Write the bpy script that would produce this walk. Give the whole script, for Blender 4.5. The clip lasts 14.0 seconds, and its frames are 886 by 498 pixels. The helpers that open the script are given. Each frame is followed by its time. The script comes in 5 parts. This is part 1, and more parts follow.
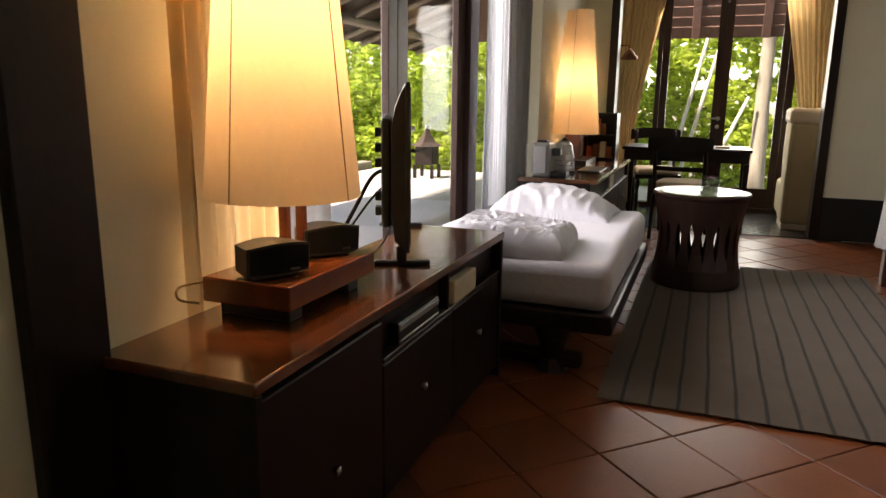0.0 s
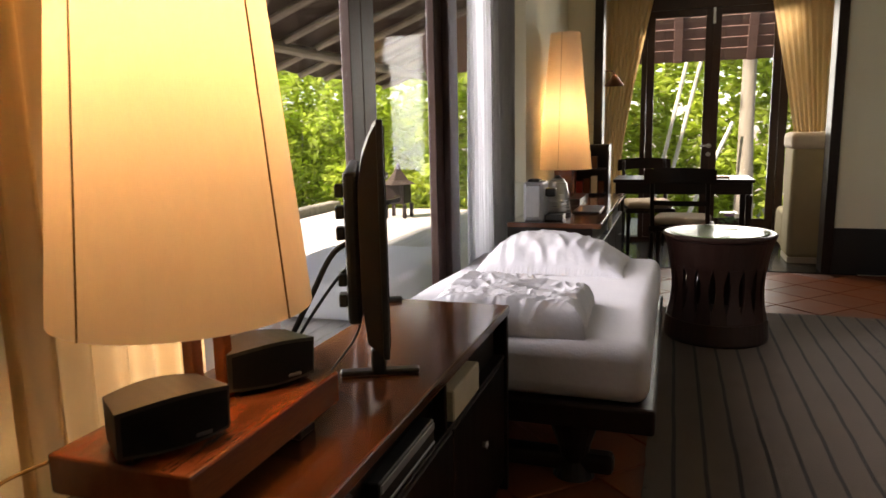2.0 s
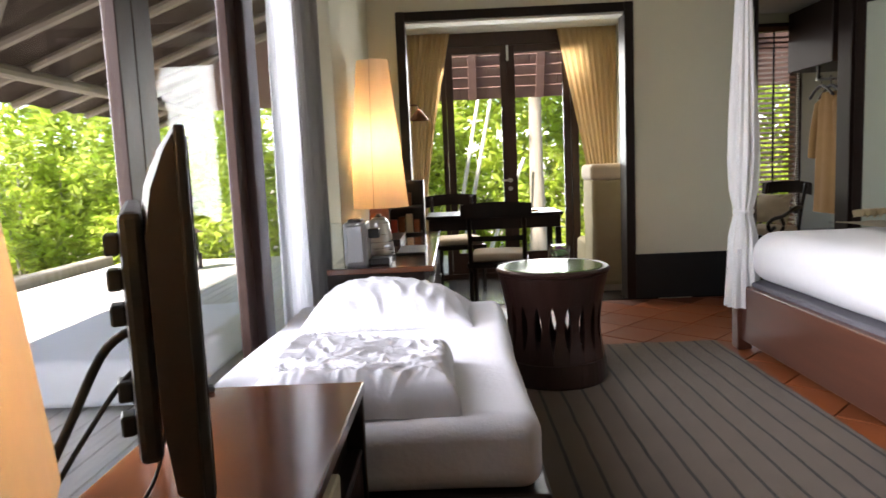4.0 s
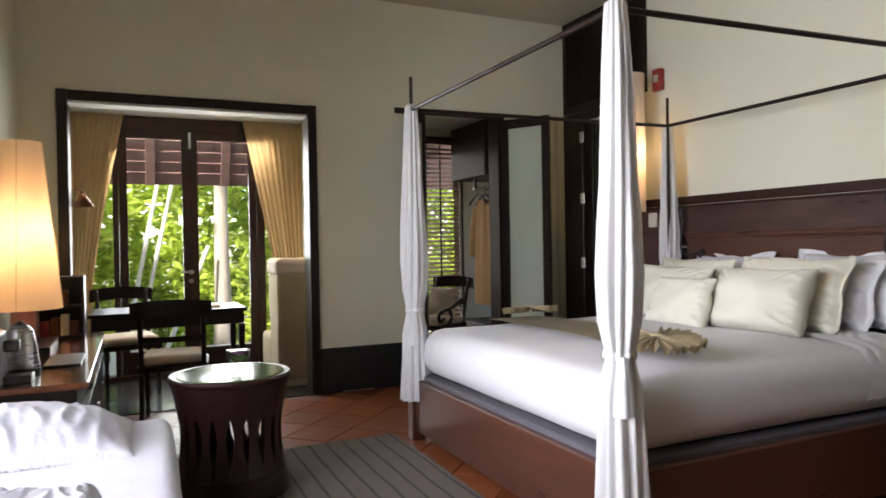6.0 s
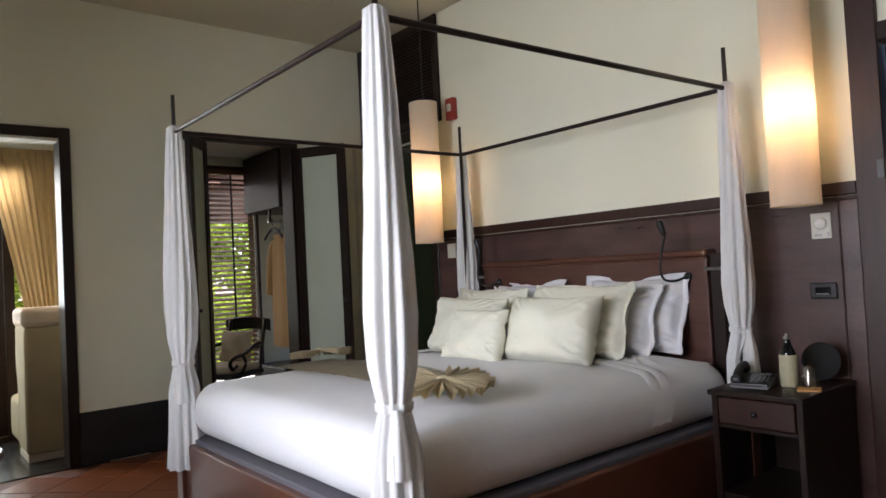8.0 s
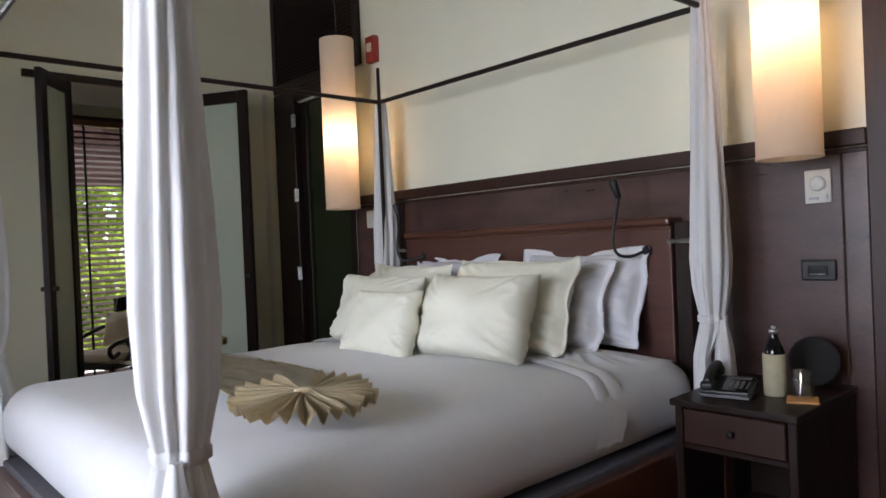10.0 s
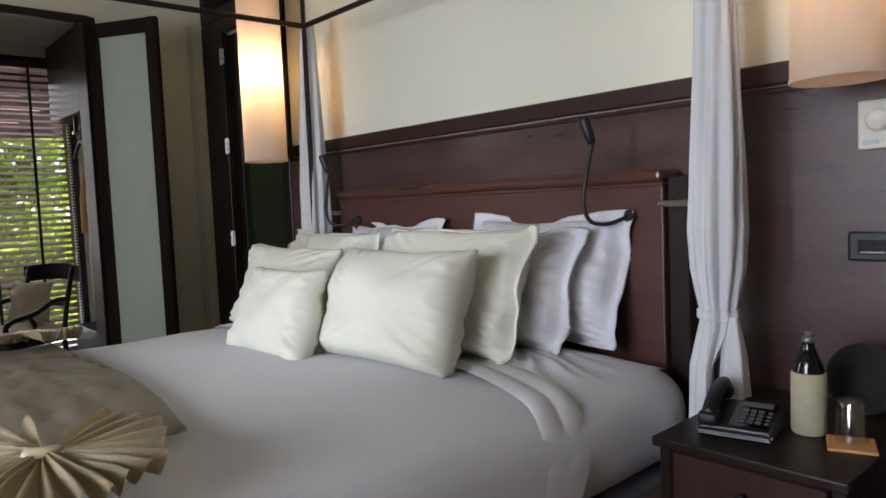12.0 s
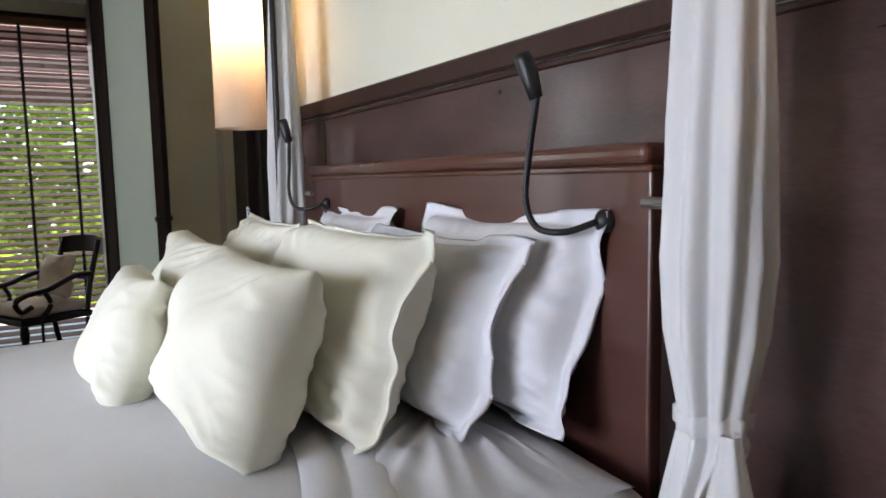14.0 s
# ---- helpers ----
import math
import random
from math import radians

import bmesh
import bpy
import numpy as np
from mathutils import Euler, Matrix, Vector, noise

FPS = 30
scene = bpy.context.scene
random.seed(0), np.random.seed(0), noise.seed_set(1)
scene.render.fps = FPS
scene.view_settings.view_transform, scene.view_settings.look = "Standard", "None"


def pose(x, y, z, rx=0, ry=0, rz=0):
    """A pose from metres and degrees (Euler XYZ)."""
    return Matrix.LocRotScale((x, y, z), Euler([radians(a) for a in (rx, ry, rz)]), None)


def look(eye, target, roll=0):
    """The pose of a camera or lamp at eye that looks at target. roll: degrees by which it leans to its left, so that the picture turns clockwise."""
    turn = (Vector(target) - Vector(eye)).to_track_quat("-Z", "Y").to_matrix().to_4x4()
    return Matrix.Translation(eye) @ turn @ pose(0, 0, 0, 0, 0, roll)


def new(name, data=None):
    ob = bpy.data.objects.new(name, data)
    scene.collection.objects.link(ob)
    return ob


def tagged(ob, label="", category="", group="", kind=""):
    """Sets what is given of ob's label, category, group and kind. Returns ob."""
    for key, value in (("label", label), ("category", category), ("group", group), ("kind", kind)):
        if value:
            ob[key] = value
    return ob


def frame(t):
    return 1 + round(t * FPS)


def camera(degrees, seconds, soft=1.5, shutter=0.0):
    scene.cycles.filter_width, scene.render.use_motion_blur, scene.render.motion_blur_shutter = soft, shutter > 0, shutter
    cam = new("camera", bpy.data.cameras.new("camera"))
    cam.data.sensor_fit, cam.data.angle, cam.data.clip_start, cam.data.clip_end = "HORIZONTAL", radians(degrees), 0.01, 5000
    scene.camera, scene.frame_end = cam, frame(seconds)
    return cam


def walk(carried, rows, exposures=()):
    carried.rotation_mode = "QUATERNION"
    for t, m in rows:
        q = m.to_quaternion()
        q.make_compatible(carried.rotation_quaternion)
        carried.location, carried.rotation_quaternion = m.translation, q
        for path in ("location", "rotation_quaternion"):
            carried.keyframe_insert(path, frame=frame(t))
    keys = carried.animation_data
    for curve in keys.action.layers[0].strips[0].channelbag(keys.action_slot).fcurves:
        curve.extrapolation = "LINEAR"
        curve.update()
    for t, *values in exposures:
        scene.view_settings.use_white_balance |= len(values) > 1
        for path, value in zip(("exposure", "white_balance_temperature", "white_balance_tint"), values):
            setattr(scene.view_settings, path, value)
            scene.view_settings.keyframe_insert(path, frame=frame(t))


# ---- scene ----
cam = camera(65.9, 14.0, shutter=0.3)
PATH = [
    (0, (0.463, 0.43, 1.198), (-0.235, 2.256, 0.774), 0.7),
    (0.5, (0.427, 0.614, 1.18), (-0.291, 2.437, 0.78), -0.6),
    (1, (0.397, 0.773, 1.225), (-0.408, 2.567, 0.862), -0.0),
    (1.5, (0.293, 0.908, 1.213), (-0.458, 2.727, 0.857), 0.1),
    (2, (0.179, 1.048, 1.22), (-0.449, 2.917, 0.888), -1.2),
    (4.5, (-0.083, 1.565, 1.173), (0.106, 3.546, 0.969), -1.7),
    (5, (-0.057, 1.513, 1.213), (0.4, 3.453, 1.051), -1.0),
    (5.5, (-0.03, 1.549, 1.207), (0.653, 3.427, 1.126), -1.4),
    (6, (-0.008, 1.551, 1.288), (0.821, 3.37, 1.27), -1.0),
    (6.5, (0.01, 1.626, 1.278), (1.024, 3.349, 1.323), -1.3),
    (7, (0.05, 1.652, 1.301), (1.171, 3.306, 1.378), -1.7),
    (7.5, (0.132, 1.707, 1.304), (1.37, 3.276, 1.351), -3.6),
    (8, (0.376, 1.753, 1.294), (1.643, 3.299, 1.356), -3.0),
    (10.5, (1.259, 2.408, 1.253), (2.692, 3.802, 1.181), -2.2),
    (11, (1.408, 2.554, 1.266), (2.965, 3.805, 1.159), -1.7),
    (11.5, (1.721, 2.6, 1.254), (3.221, 3.917, 1.13), -3.0),
    (12, (1.936, 2.632, 1.26), (3.276, 4.111, 1.122), -2.4),
    (12.5, (2.169, 2.726, 1.278), (3.495, 4.207, 1.061), -3.3),
    (13, (2.4, 2.779, 1.282), (3.743, 4.239, 1.03), -3.9),
    (13.5, (2.712, 2.766, 1.288), (3.9, 4.364, 1.1), -1.5),
    (14, (2.963, 2.878, 1.277), (3.958, 4.6, 1.07), -1.1),
]
walk(cam, [(t, look(eye, target, roll)) for t, eye, target, roll in PATH], exposures=[(0, 1.6, 7400, 19), (2.0, 1.45, 7400, 20), (4.4, 2.3, 6400, 17), (5.0, 2.5, 6300, 17), (5.6, 1.9, 6400, 17), (6.5, 2.08, 6400, 17), (7.5, 1.95, 6350, 16), (8.0, 1.8, 6300, 16), (10.5, 1.72, 6000, 16), (12.0, 1.84, 6000, 16), (13.0, 2.0, 5950, 16), (13.5, 2.25, 5950, 16), (14.0, 2.3, 5950, 16)])

# ---- world and light ----
world = bpy.data.worlds.new("world")
scene.world = world
world.use_nodes = True
wn = world.node_tree
sky = wn.nodes.new("ShaderNodeTexSky")
sky.sky_type, sky.sun_disc = "NISHITA", False
sky.sun_elevation, sky.sun_rotation = radians(48), radians(-132)
wn.links.new(sky.outputs[0], wn.nodes["Background"].inputs[0])
wn.nodes["Background"].inputs[1].default_value = 0.15


def lamp(name, kind, m, energy, color, **more):
    data = bpy.data.lights.new(name, kind)
    data.energy, data.color = energy, color
    for key, value in more.items():
        if key == "size":
            data.shape, data.size, data.size_y = "RECTANGLE", value[0], value[1]
        if key == "radius":
            data.shadow_soft_size = value
        if key == "spread":
            data.spread = radians(value)
        if key == "angle":
            data.angle = radians(value)
    ob = new(name, data)
    ob.matrix_basis = m
    return ob


SUN_AT = Vector((math.sin(radians(-132)) * math.cos(radians(48)), math.cos(radians(-132)) * math.cos(radians(48)), math.sin(radians(48))))
lamp("sun", "SUN", look(SUN_AT * 20, (0, 0, 0)), 5.0, (1.0, 0.96, 0.9), angle=4.0)
WARM = (1.0, 0.65, 0.32)
# daylight in the openings
lamp("terrace_daylight", "AREA", look((-1.12, 3.5, 1.55), (3.0, 3.9, 0.75)), 39.0, (0.92, 0.95, 1.0), size=(2.8, 1.9), spread=108)
lamp("garden_daylight", "AREA", look((0.55, 9.0, 1.5), (0.9, 5.0, 0.2)), 17.0, (0.94, 1.0, 0.96), size=(1.5, 1.8), spread=140)
lamp("blind_daylight", "AREA", look((2.95, 8.74, 1.3), (2.95, 7.0, 1.2)), 3.5, (1.0, 0.98, 0.9), size=(0.9, 2.0))


# ---- materials ----
def mat(name, c1, c2=None, rough=0.6, metal=0.0, scale=8.0, stretch=(1, 1, 1), bump=0.1, fine=120.0, rand=0.0, coat=0.0, sheen=0.0, trans=0.0, spread=0.5, spec=0.5):
    """A surface with colour varied at two scales, fine relief, and wear in its gloss."""
    m = bpy.data.materials.new(name)
    m.use_nodes = True
    n, l = m.node_tree.nodes, m.node_tree.links
    b = n["Principled BSDF"]
    c2 = c2 or tuple(v * 0.75 for v in c1)
    co = n.new("ShaderNodeTexCoord")
    mp = n.new("ShaderNodeMapping")
    mp.inputs["Scale"].default_value = stretch
    l.new(co.outputs["Object"], mp.inputs[0])
    n1, n2 = n.new("ShaderNodeTexNoise"), n.new("ShaderNodeTexNoise")
    for k, s, d in ((n1, scale, 4.0), (n2, fine, 3.0)):
        k.inputs["Scale"].default_value, k.inputs["Detail"].default_value = s, d
        l.new(mp.outputs[0], k.inputs["Vector"])
    mx = n.new("ShaderNodeMix")
    mx.data_type = "FLOAT"
    mx.inputs[0].default_value = 0.3
    l.new(n1.outputs[0], mx.inputs[2])
    l.new(n2.outputs[0], mx.inputs[3])
    rp = n.new("ShaderNodeValToRGB")
    rp.color_ramp.elements[0].position, rp.color_ramp.elements[1].position = 0.5 - spread / 2, 0.5 + spread / 2
    rp.color_ramp.elements[0].color, rp.color_ramp.elements[1].color = (*c2, 1), (*c1, 1)
    l.new(mx.outputs[0], rp.inputs[0])
    out = rp.outputs[0]
    if rand:
        info = n.new("ShaderNodeObjectInfo")
        hs = n.new("ShaderNodeHueSaturation")
        mr = n.new("ShaderNodeMapRange")
        mr.inputs[3].default_value, mr.inputs[4].default_value = 1 - rand, 1 + rand
        l.new(info.outputs["Random"], mr.inputs[0])
        l.new(mr.outputs[0], hs.inputs["Value"])
        l.new(out, hs.inputs["Color"])
        out = hs.outputs[0]
    l.new(out, b.inputs["Base Color"])
    rr = n.new("ShaderNodeMapRange")
    rr.inputs[3].default_value, rr.inputs[4].default_value = max(rough - 0.08, 0.02), min(rough + 0.1, 1)
    l.new(n1.outputs[0], rr.inputs[0])
    l.new(rr.outputs[0], b.inputs["Roughness"])
    b.inputs["Metallic"].default_value = metal
    b.inputs["Specular IOR Level"].default_value = spec
    b.inputs["Coat Weight"].default_value = coat
    b.inputs["Coat Roughness"].default_value = 0.12
    b.inputs["Sheen Weight"].default_value = sheen
    b.inputs["Transmission Weight"].default_value = trans
    if bump:
        bp = n.new("ShaderNodeBump")
        bp.inputs["Strength"].default_value, bp.inputs["Distance"].default_value = bump, 0.004
        l.new(n2.outputs[0], bp.inputs["Height"])
        l.new(bp.outputs[0], b.inputs["Normal"])
    return m


def cloth_thin(name, color, through_light=0.5, scale=30.0):
    """Thin fabric that lets light through."""
    m = mat(name, color, tuple(v * 0.9 for v in color), rough=0.9, scale=scale, fine=400, bump=0.15, stretch=(1, 1, 0.3))
    n, l = m.node_tree.nodes, m.node_tree.links
    tr, ms = n.new("ShaderNodeBsdfTranslucent"), n.new("ShaderNodeMixShader")
    tr.inputs[0].default_value = (*color, 1)
    ms.inputs[0].default_value = through_light
    l.new(n["Principled BSDF"].outputs[0], ms.inputs[1])
    l.new(tr.outputs[0], ms.inputs[2])
    l.new(ms.outputs[0], n["Material Output"].inputs[0])
    return m


def glass_pane(name, tint=(1, 1, 1), gloss=0.08):
    m = bpy.data.materials.new(name)
    m.use_nodes = True
    n, l = m.node_tree.nodes, m.node_tree.links
    n.remove(n["Principled BSDF"])
    t, g, ms = n.new("ShaderNodeBsdfTransparent"), n.new("ShaderNodeBsdfGlossy"), n.new("ShaderNodeMixShader")
    lw = n.new("ShaderNodeLayerWeight")
    lw.inputs[0].default_value = 0.5
    pw, fr = n.new("ShaderNodeMath"), n.new("ShaderNodeMath")
    pw.operation, pw.inputs[1].default_value = "POWER", 4.0
    fr.operation, fr.inputs[1].default_value, fr.inputs[2].default_value = "MULTIPLY_ADD", 0.18, gloss * 0.2
    l.new(lw.outputs["Facing"], pw.inputs[0])
    l.new(pw.outputs[0], fr.inputs[0])
    t.inputs[0].default_value = (*tint, 1)
    g.inputs["Roughness"].default_value = 0.02
    l.new(fr.outputs[0], ms.inputs[0])
    l.new(t.outputs[0], ms.inputs[1])
    l.new(g.outputs[0], ms.inputs[2])
    l.new(ms.outputs[0], n["Material Output"].inputs[0])
    return m


WALL = mat("cream_plaster", (0.74, 0.725, 0.59), (0.69, 0.675, 0.54), rough=0.85, scale=2.5, fine=180, bump=0.12)
CEIL = mat("ceiling_paint", (0.62, 0.57, 0.42), (0.56, 0.51, 0.38), rough=0.9, scale=2, fine=150, bump=0.08)
WHITE_P = mat("white_paint", (0.8, 0.78, 0.72), (0.75, 0.73, 0.67), rough=0.8, scale=3, fine=150, bump=0.05)
DARKWOOD = mat("dark_stained_wood", (0.020, 0.0105, 0.008), (0.009, 0.005, 0.004), rough=0.36, scale=5, stretch=(6, 6, 0.6), fine=60, bump=0.12, spec=0.28)
FRAMEWOOD = mat("dark_frame_wood", (0.045, 0.018, 0.012), (0.020, 0.008, 0.006), rough=0.42, scale=5, stretch=(6, 6, 0.5), fine=60, bump=0.12, spec=0.35)
BASEB = mat("dark_slate_skirting", (0.016, 0.018, 0.020), (0.009, 0.010, 0.012), rough=0.4, scale=6, fine=90, bump=0.1)
PANELW = mat("wenge_wall_panel", (0.095, 0.050, 0.045), (0.036, 0.018, 0.016), rough=0.30, scale=2.2, stretch=(1, 1.0, 4), fine=40, bump=0.08, coat=0.1, spread=0.35)
HEADW = mat("mahogany_headboard", (0.095, 0.038, 0.028), (0.055, 0.021, 0.016), rough=0.34, scale=4, stretch=(1, 0.8, 8), fine=70, bump=0.08, coat=0.15)
BEDWOOD = mat("mahogany_bed_frame", (0.110, 0.040, 0.024), (0.055, 0.020, 0.013), rough=0.3, scale=3, stretch=(2, 0.6, 6), fine=60, bump=0.08, coat=0.2)
REDWOOD = mat("red_brown_polished_wood", (0.22, 0.065, 0.022), (0.11, 0.030, 0.012), rough=0.22, scale=3, stretch=(7, 0.7, 4), fine=60, bump=0.05, coat=0.4)
CONTOP = mat("polished_console_top", (0.17, 0.055, 0.020), (0.08, 0.026, 0.010), rough=0.17, scale=3, stretch=(8, 0.6, 4), fine=50, bump=0.05, coat=0.9)
TILE = mat("terracotta_tile", (0.27, 0.080, 0.028), (0.18, 0.050, 0.019), rough=0.33, scale=5, fine=80, bump=0.12, rand=0.16, spec=0.3)
GROUT = mat("dark_grout", (0.15, 0.046, 0.021), (0.10, 0.032, 0.016), rough=0.7, scale=20, bump=0.3)
SLATE = mat("dark_stone_floor", (0.030, 0.028, 0.026), (0.016, 0.015, 0.014), rough=0.22, scale=4, fine=90, bump=0.06, coat=0.2)
LINEN = mat("white_bed_linen", (0.66, 0.66, 0.68), (0.61, 0.61, 0.64), rough=0.85, scale=6, fine=28, bump=0.28, sheen=0.15)
WHITEC = mat("white_pillow_cotton", (0.69, 0.69, 0.72), (0.65, 0.65, 0.68), rough=0.85, scale=7, fine=36, bump=0.3, sheen=0.1)
SHEET = mat("crumpled_white_sheet", (0.53, 0.53, 0.57), (0.47, 0.47, 0.52), rough=0.85, scale=9, fine=60, bump=0.4, sheen=0.15)
CREAM = mat("cream_pillow_cotton", (0.72, 0.71, 0.60), (0.68, 0.67, 0.56), rough=0.85, scale=7, fine=36, bump=0.3, sheen=0.1)
RUNNER = mat("beige_linen_runner", (0.48, 0.42, 0.31), (0.38, 0.33, 0.23), rough=0.8, scale=9, fine=350, bump=0.25, stretch=(1, 3, 1))
FANC = mat("gold_beige_satin", (0.60, 0.50, 0.31), (0.48, 0.39, 0.22), rough=0.55, scale=12, fine=300, bump=0.15, sheen=0.2)
GREYBED = mat("grey_mattress_base", (0.11, 0.105, 0.12), (0.08, 0.075, 0.09), rough=0.9, scale=15, fine=300, bump=0.2)
VOILE = cloth_thin("white_cotton_voile", (0.80, 0.80, 0.80), 0.25)
SHEER = cloth_thin("sheer_white_curtain", (0.80, 0.81, 0.83), 0.5)
DRAPE = cloth_thin("grey_drape", (0.42, 0.41, 0.40), 0.2)
PEACH = cloth_thin("peach_curtain", (0.74, 0.56, 0.32), 0.3)
SHADE = cloth_thin("lampshade_fabric", (0.78, 0.67, 0.52), 0.25, 60)
SHADE_P = cloth_thin("pendant_shade_fabric", (0.80, 0.69, 0.57), 0.50, 60)
SEAM = mat("shade_seam", (0.25, 0.15, 0.05), rough=0.8, scale=20)
BLACKP = mat("black_plastic", (0.012, 0.012, 0.013), (0.007, 0.007, 0.008), rough=0.42, scale=20, fine=300, bump=0.1)
MATTEB = mat("matt_black_lacquer", (0.008, 0.008, 0.009), rough=0.85, scale=20, bump=0.1)
SPEAKER = mat("charcoal_speaker_plastic", (0.045, 0.040, 0.035), (0.032, 0.028, 0.025), rough=0.5, scale=20, fine=300, bump=0.1)
BLACKG = mat("black_gloss_glass", (0.006, 0.006, 0.007), (0.004, 0.004, 0.005), rough=0.08, scale=10, bump=0.0)
TVSIDE = mat("brown_black_tv_bezel", (0.040, 0.026, 0.018), (0.025, 0.016, 0.011), rough=0.35, scale=20, fine=300, bump=0.05)
STEEL = mat("brushed_steel", (0.62, 0.62, 0.62), (0.5, 0.5, 0.5), rough=0.28, metal=1.0, scale=10, stretch=(1, 1, 14), bump=0.04)
SILVERP = mat("silver_plastic", (0.42, 0.43, 0.45), (0.36, 0.37, 0.39), rough=0.35, metal=0.3, scale=10, bump=0.03)
BRONZE = mat("aged_copper", (0.20, 0.075, 0.03), (0.10, 0.04, 0.02), rough=0.4, metal=0.7, scale=12, bump=0.1)
IVORY = mat("ivory_plastic", (0.62, 0.60, 0.53), (0.58, 0.56, 0.49), rough=0.45, scale=12, bump=0.03)
FROST = mat("frosted_green_glass", (0.50, 0.56, 0.47), (0.46, 0.52, 0.43), rough=0.3, scale=3, bump=0.03)
DARKGL = mat("dark_green_glass", (0.020, 0.028, 0.014), (0.014, 0.020, 0.010), rough=0.1, scale=3, bump=0.0)
REDP = mat("red_plastic", (0.32, 0.035, 0.025), (0.26, 0.03, 0.02), rough=0.4, scale=10, bump=0.03)
UPHOL = mat("beige_upholstery", (0.44, 0.36, 0.22), (0.36, 0.29, 0.17), rough=0.9, scale=6, fine=250, bump=0.3)
CUSH = mat("pale_seat_cushion", (0.60, 0.50, 0.40), (0.52, 0.43, 0.33), rough=0.9, scale=6, fine=250, bump=0.3)
STONEW = mat("stoneware_cork", (0.46, 0.43, 0.30), (0.36, 0.33, 0.22), rough=0.8, scale=30, fine=200, bump=0.4)
COASTER = mat("tan_coaster", (0.50, 0.26, 0.09), (0.42, 0.21, 0.07), rough=0.6, scale=20, bump=0.15)
PAPER = mat("cream_paper", (0.60, 0.54, 0.40), (0.52, 0.46, 0.33), rough=0.8, scale=12, bump=0.1)
GLASS = glass_pane("clear_glass")
TINTGL = glass_pane("drink_glass", (0.95, 0.97, 0.96), 0.5)
DRUMW = mat("red_brown_drum_wood", (0.030, 0.013, 0.010), (0.016, 0.007, 0.005), rough=0.32, scale=5, stretch=(6, 6, 0.6), fine=60, bump=0.1)
KEYP = mat("grey_key_plastic", (0.09, 0.09, 0.095), (0.07, 0.07, 0.075), rough=0.5, scale=20, bump=0.03)
# the foliage mirrored in the tabletop is painted in as a green base colour
TABLEGL = mat("reflected_green_tabletop", (0.13, 0.19, 0.07), (0.09, 0.14, 0.05), rough=0.12, scale=3, bump=0.0, spec=0.14)
GREENP = mat("green_petals", (0.10, 0.22, 0.06), (0.06, 0.13, 0.04), rough=0.6, scale=20)
PURPLEP = mat("purple_petals", (0.25, 0.08, 0.22), (0.16, 0.05, 0.15), rough=0.6, scale=20)
BLINDW = mat("brown_blind_wood", (0.17, 0.075, 0.038), (0.10, 0.042, 0.022), rough=0.45, scale=6, stretch=(0.6, 6, 6), bump=0.1)
ROBE = mat("tan_cotton_robe", (0.46, 0.28, 0.12), (0.38, 0.22, 0.09), rough=0.9, scale=9, fine=250, bump=0.3)
LEAF = mat("hedge_leaf", (0.50, 0.58, 0.08), (0.30, 0.40, 0.05), rough=0.5, scale=3, fine=40, bump=0.1)
BARK = mat("pale_bark", (0.38, 0.34, 0.27), (0.20, 0.17, 0.12), rough=0.9, scale=10, stretch=(1, 1, 0.3), bump=0.6)
BAMBOO = mat("bleached_bamboo", (0.68, 0.66, 0.58), (0.5, 0.47, 0.38), rough=0.6, scale=10, stretch=(1, 1, 0.2), bump=0.2)
DECK = mat("weathered_deck_board", (0.60, 0.57, 0.52), (0.46, 0.43, 0.39), rough=0.7, scale=6, stretch=(7, 0.6, 1), bump=0.3, rand=0.12)
THATCH = mat("dark_thatch", (0.075, 0.05, 0.035), (0.03, 0.02, 0.014), rough=0.95, scale=14, stretch=(1, 6, 6), bump=0.8)
SHINGLE = mat("brown_shingle", (0.20, 0.115, 0.085), (0.12, 0.065, 0.05), rough=0.8, scale=8, bump=0.4, rand=0.1)
RAFTER = mat("pale_rafter", (0.26, 0.22, 0.18), (0.18, 0.15, 0.12), rough=0.8, scale=8, bump=0.2)
EARTH = mat("garden_ground", (0.30, 0.25, 0.18), (0.18, 0.15, 0.10), rough=0.95, scale=3, fine=60, bump=0.5)
GLOW = bpy.data.materials.new("lamp_glow")
GLOW.use_nodes = True
GLOW.node_tree.nodes["Principled BSDF"].inputs["Emission Color"].default_value = (1, 0.85, 0.6, 1)
GLOW.node_tree.nodes["Principled BSDF"].inputs["Emission Strength"].default_value = 4.0


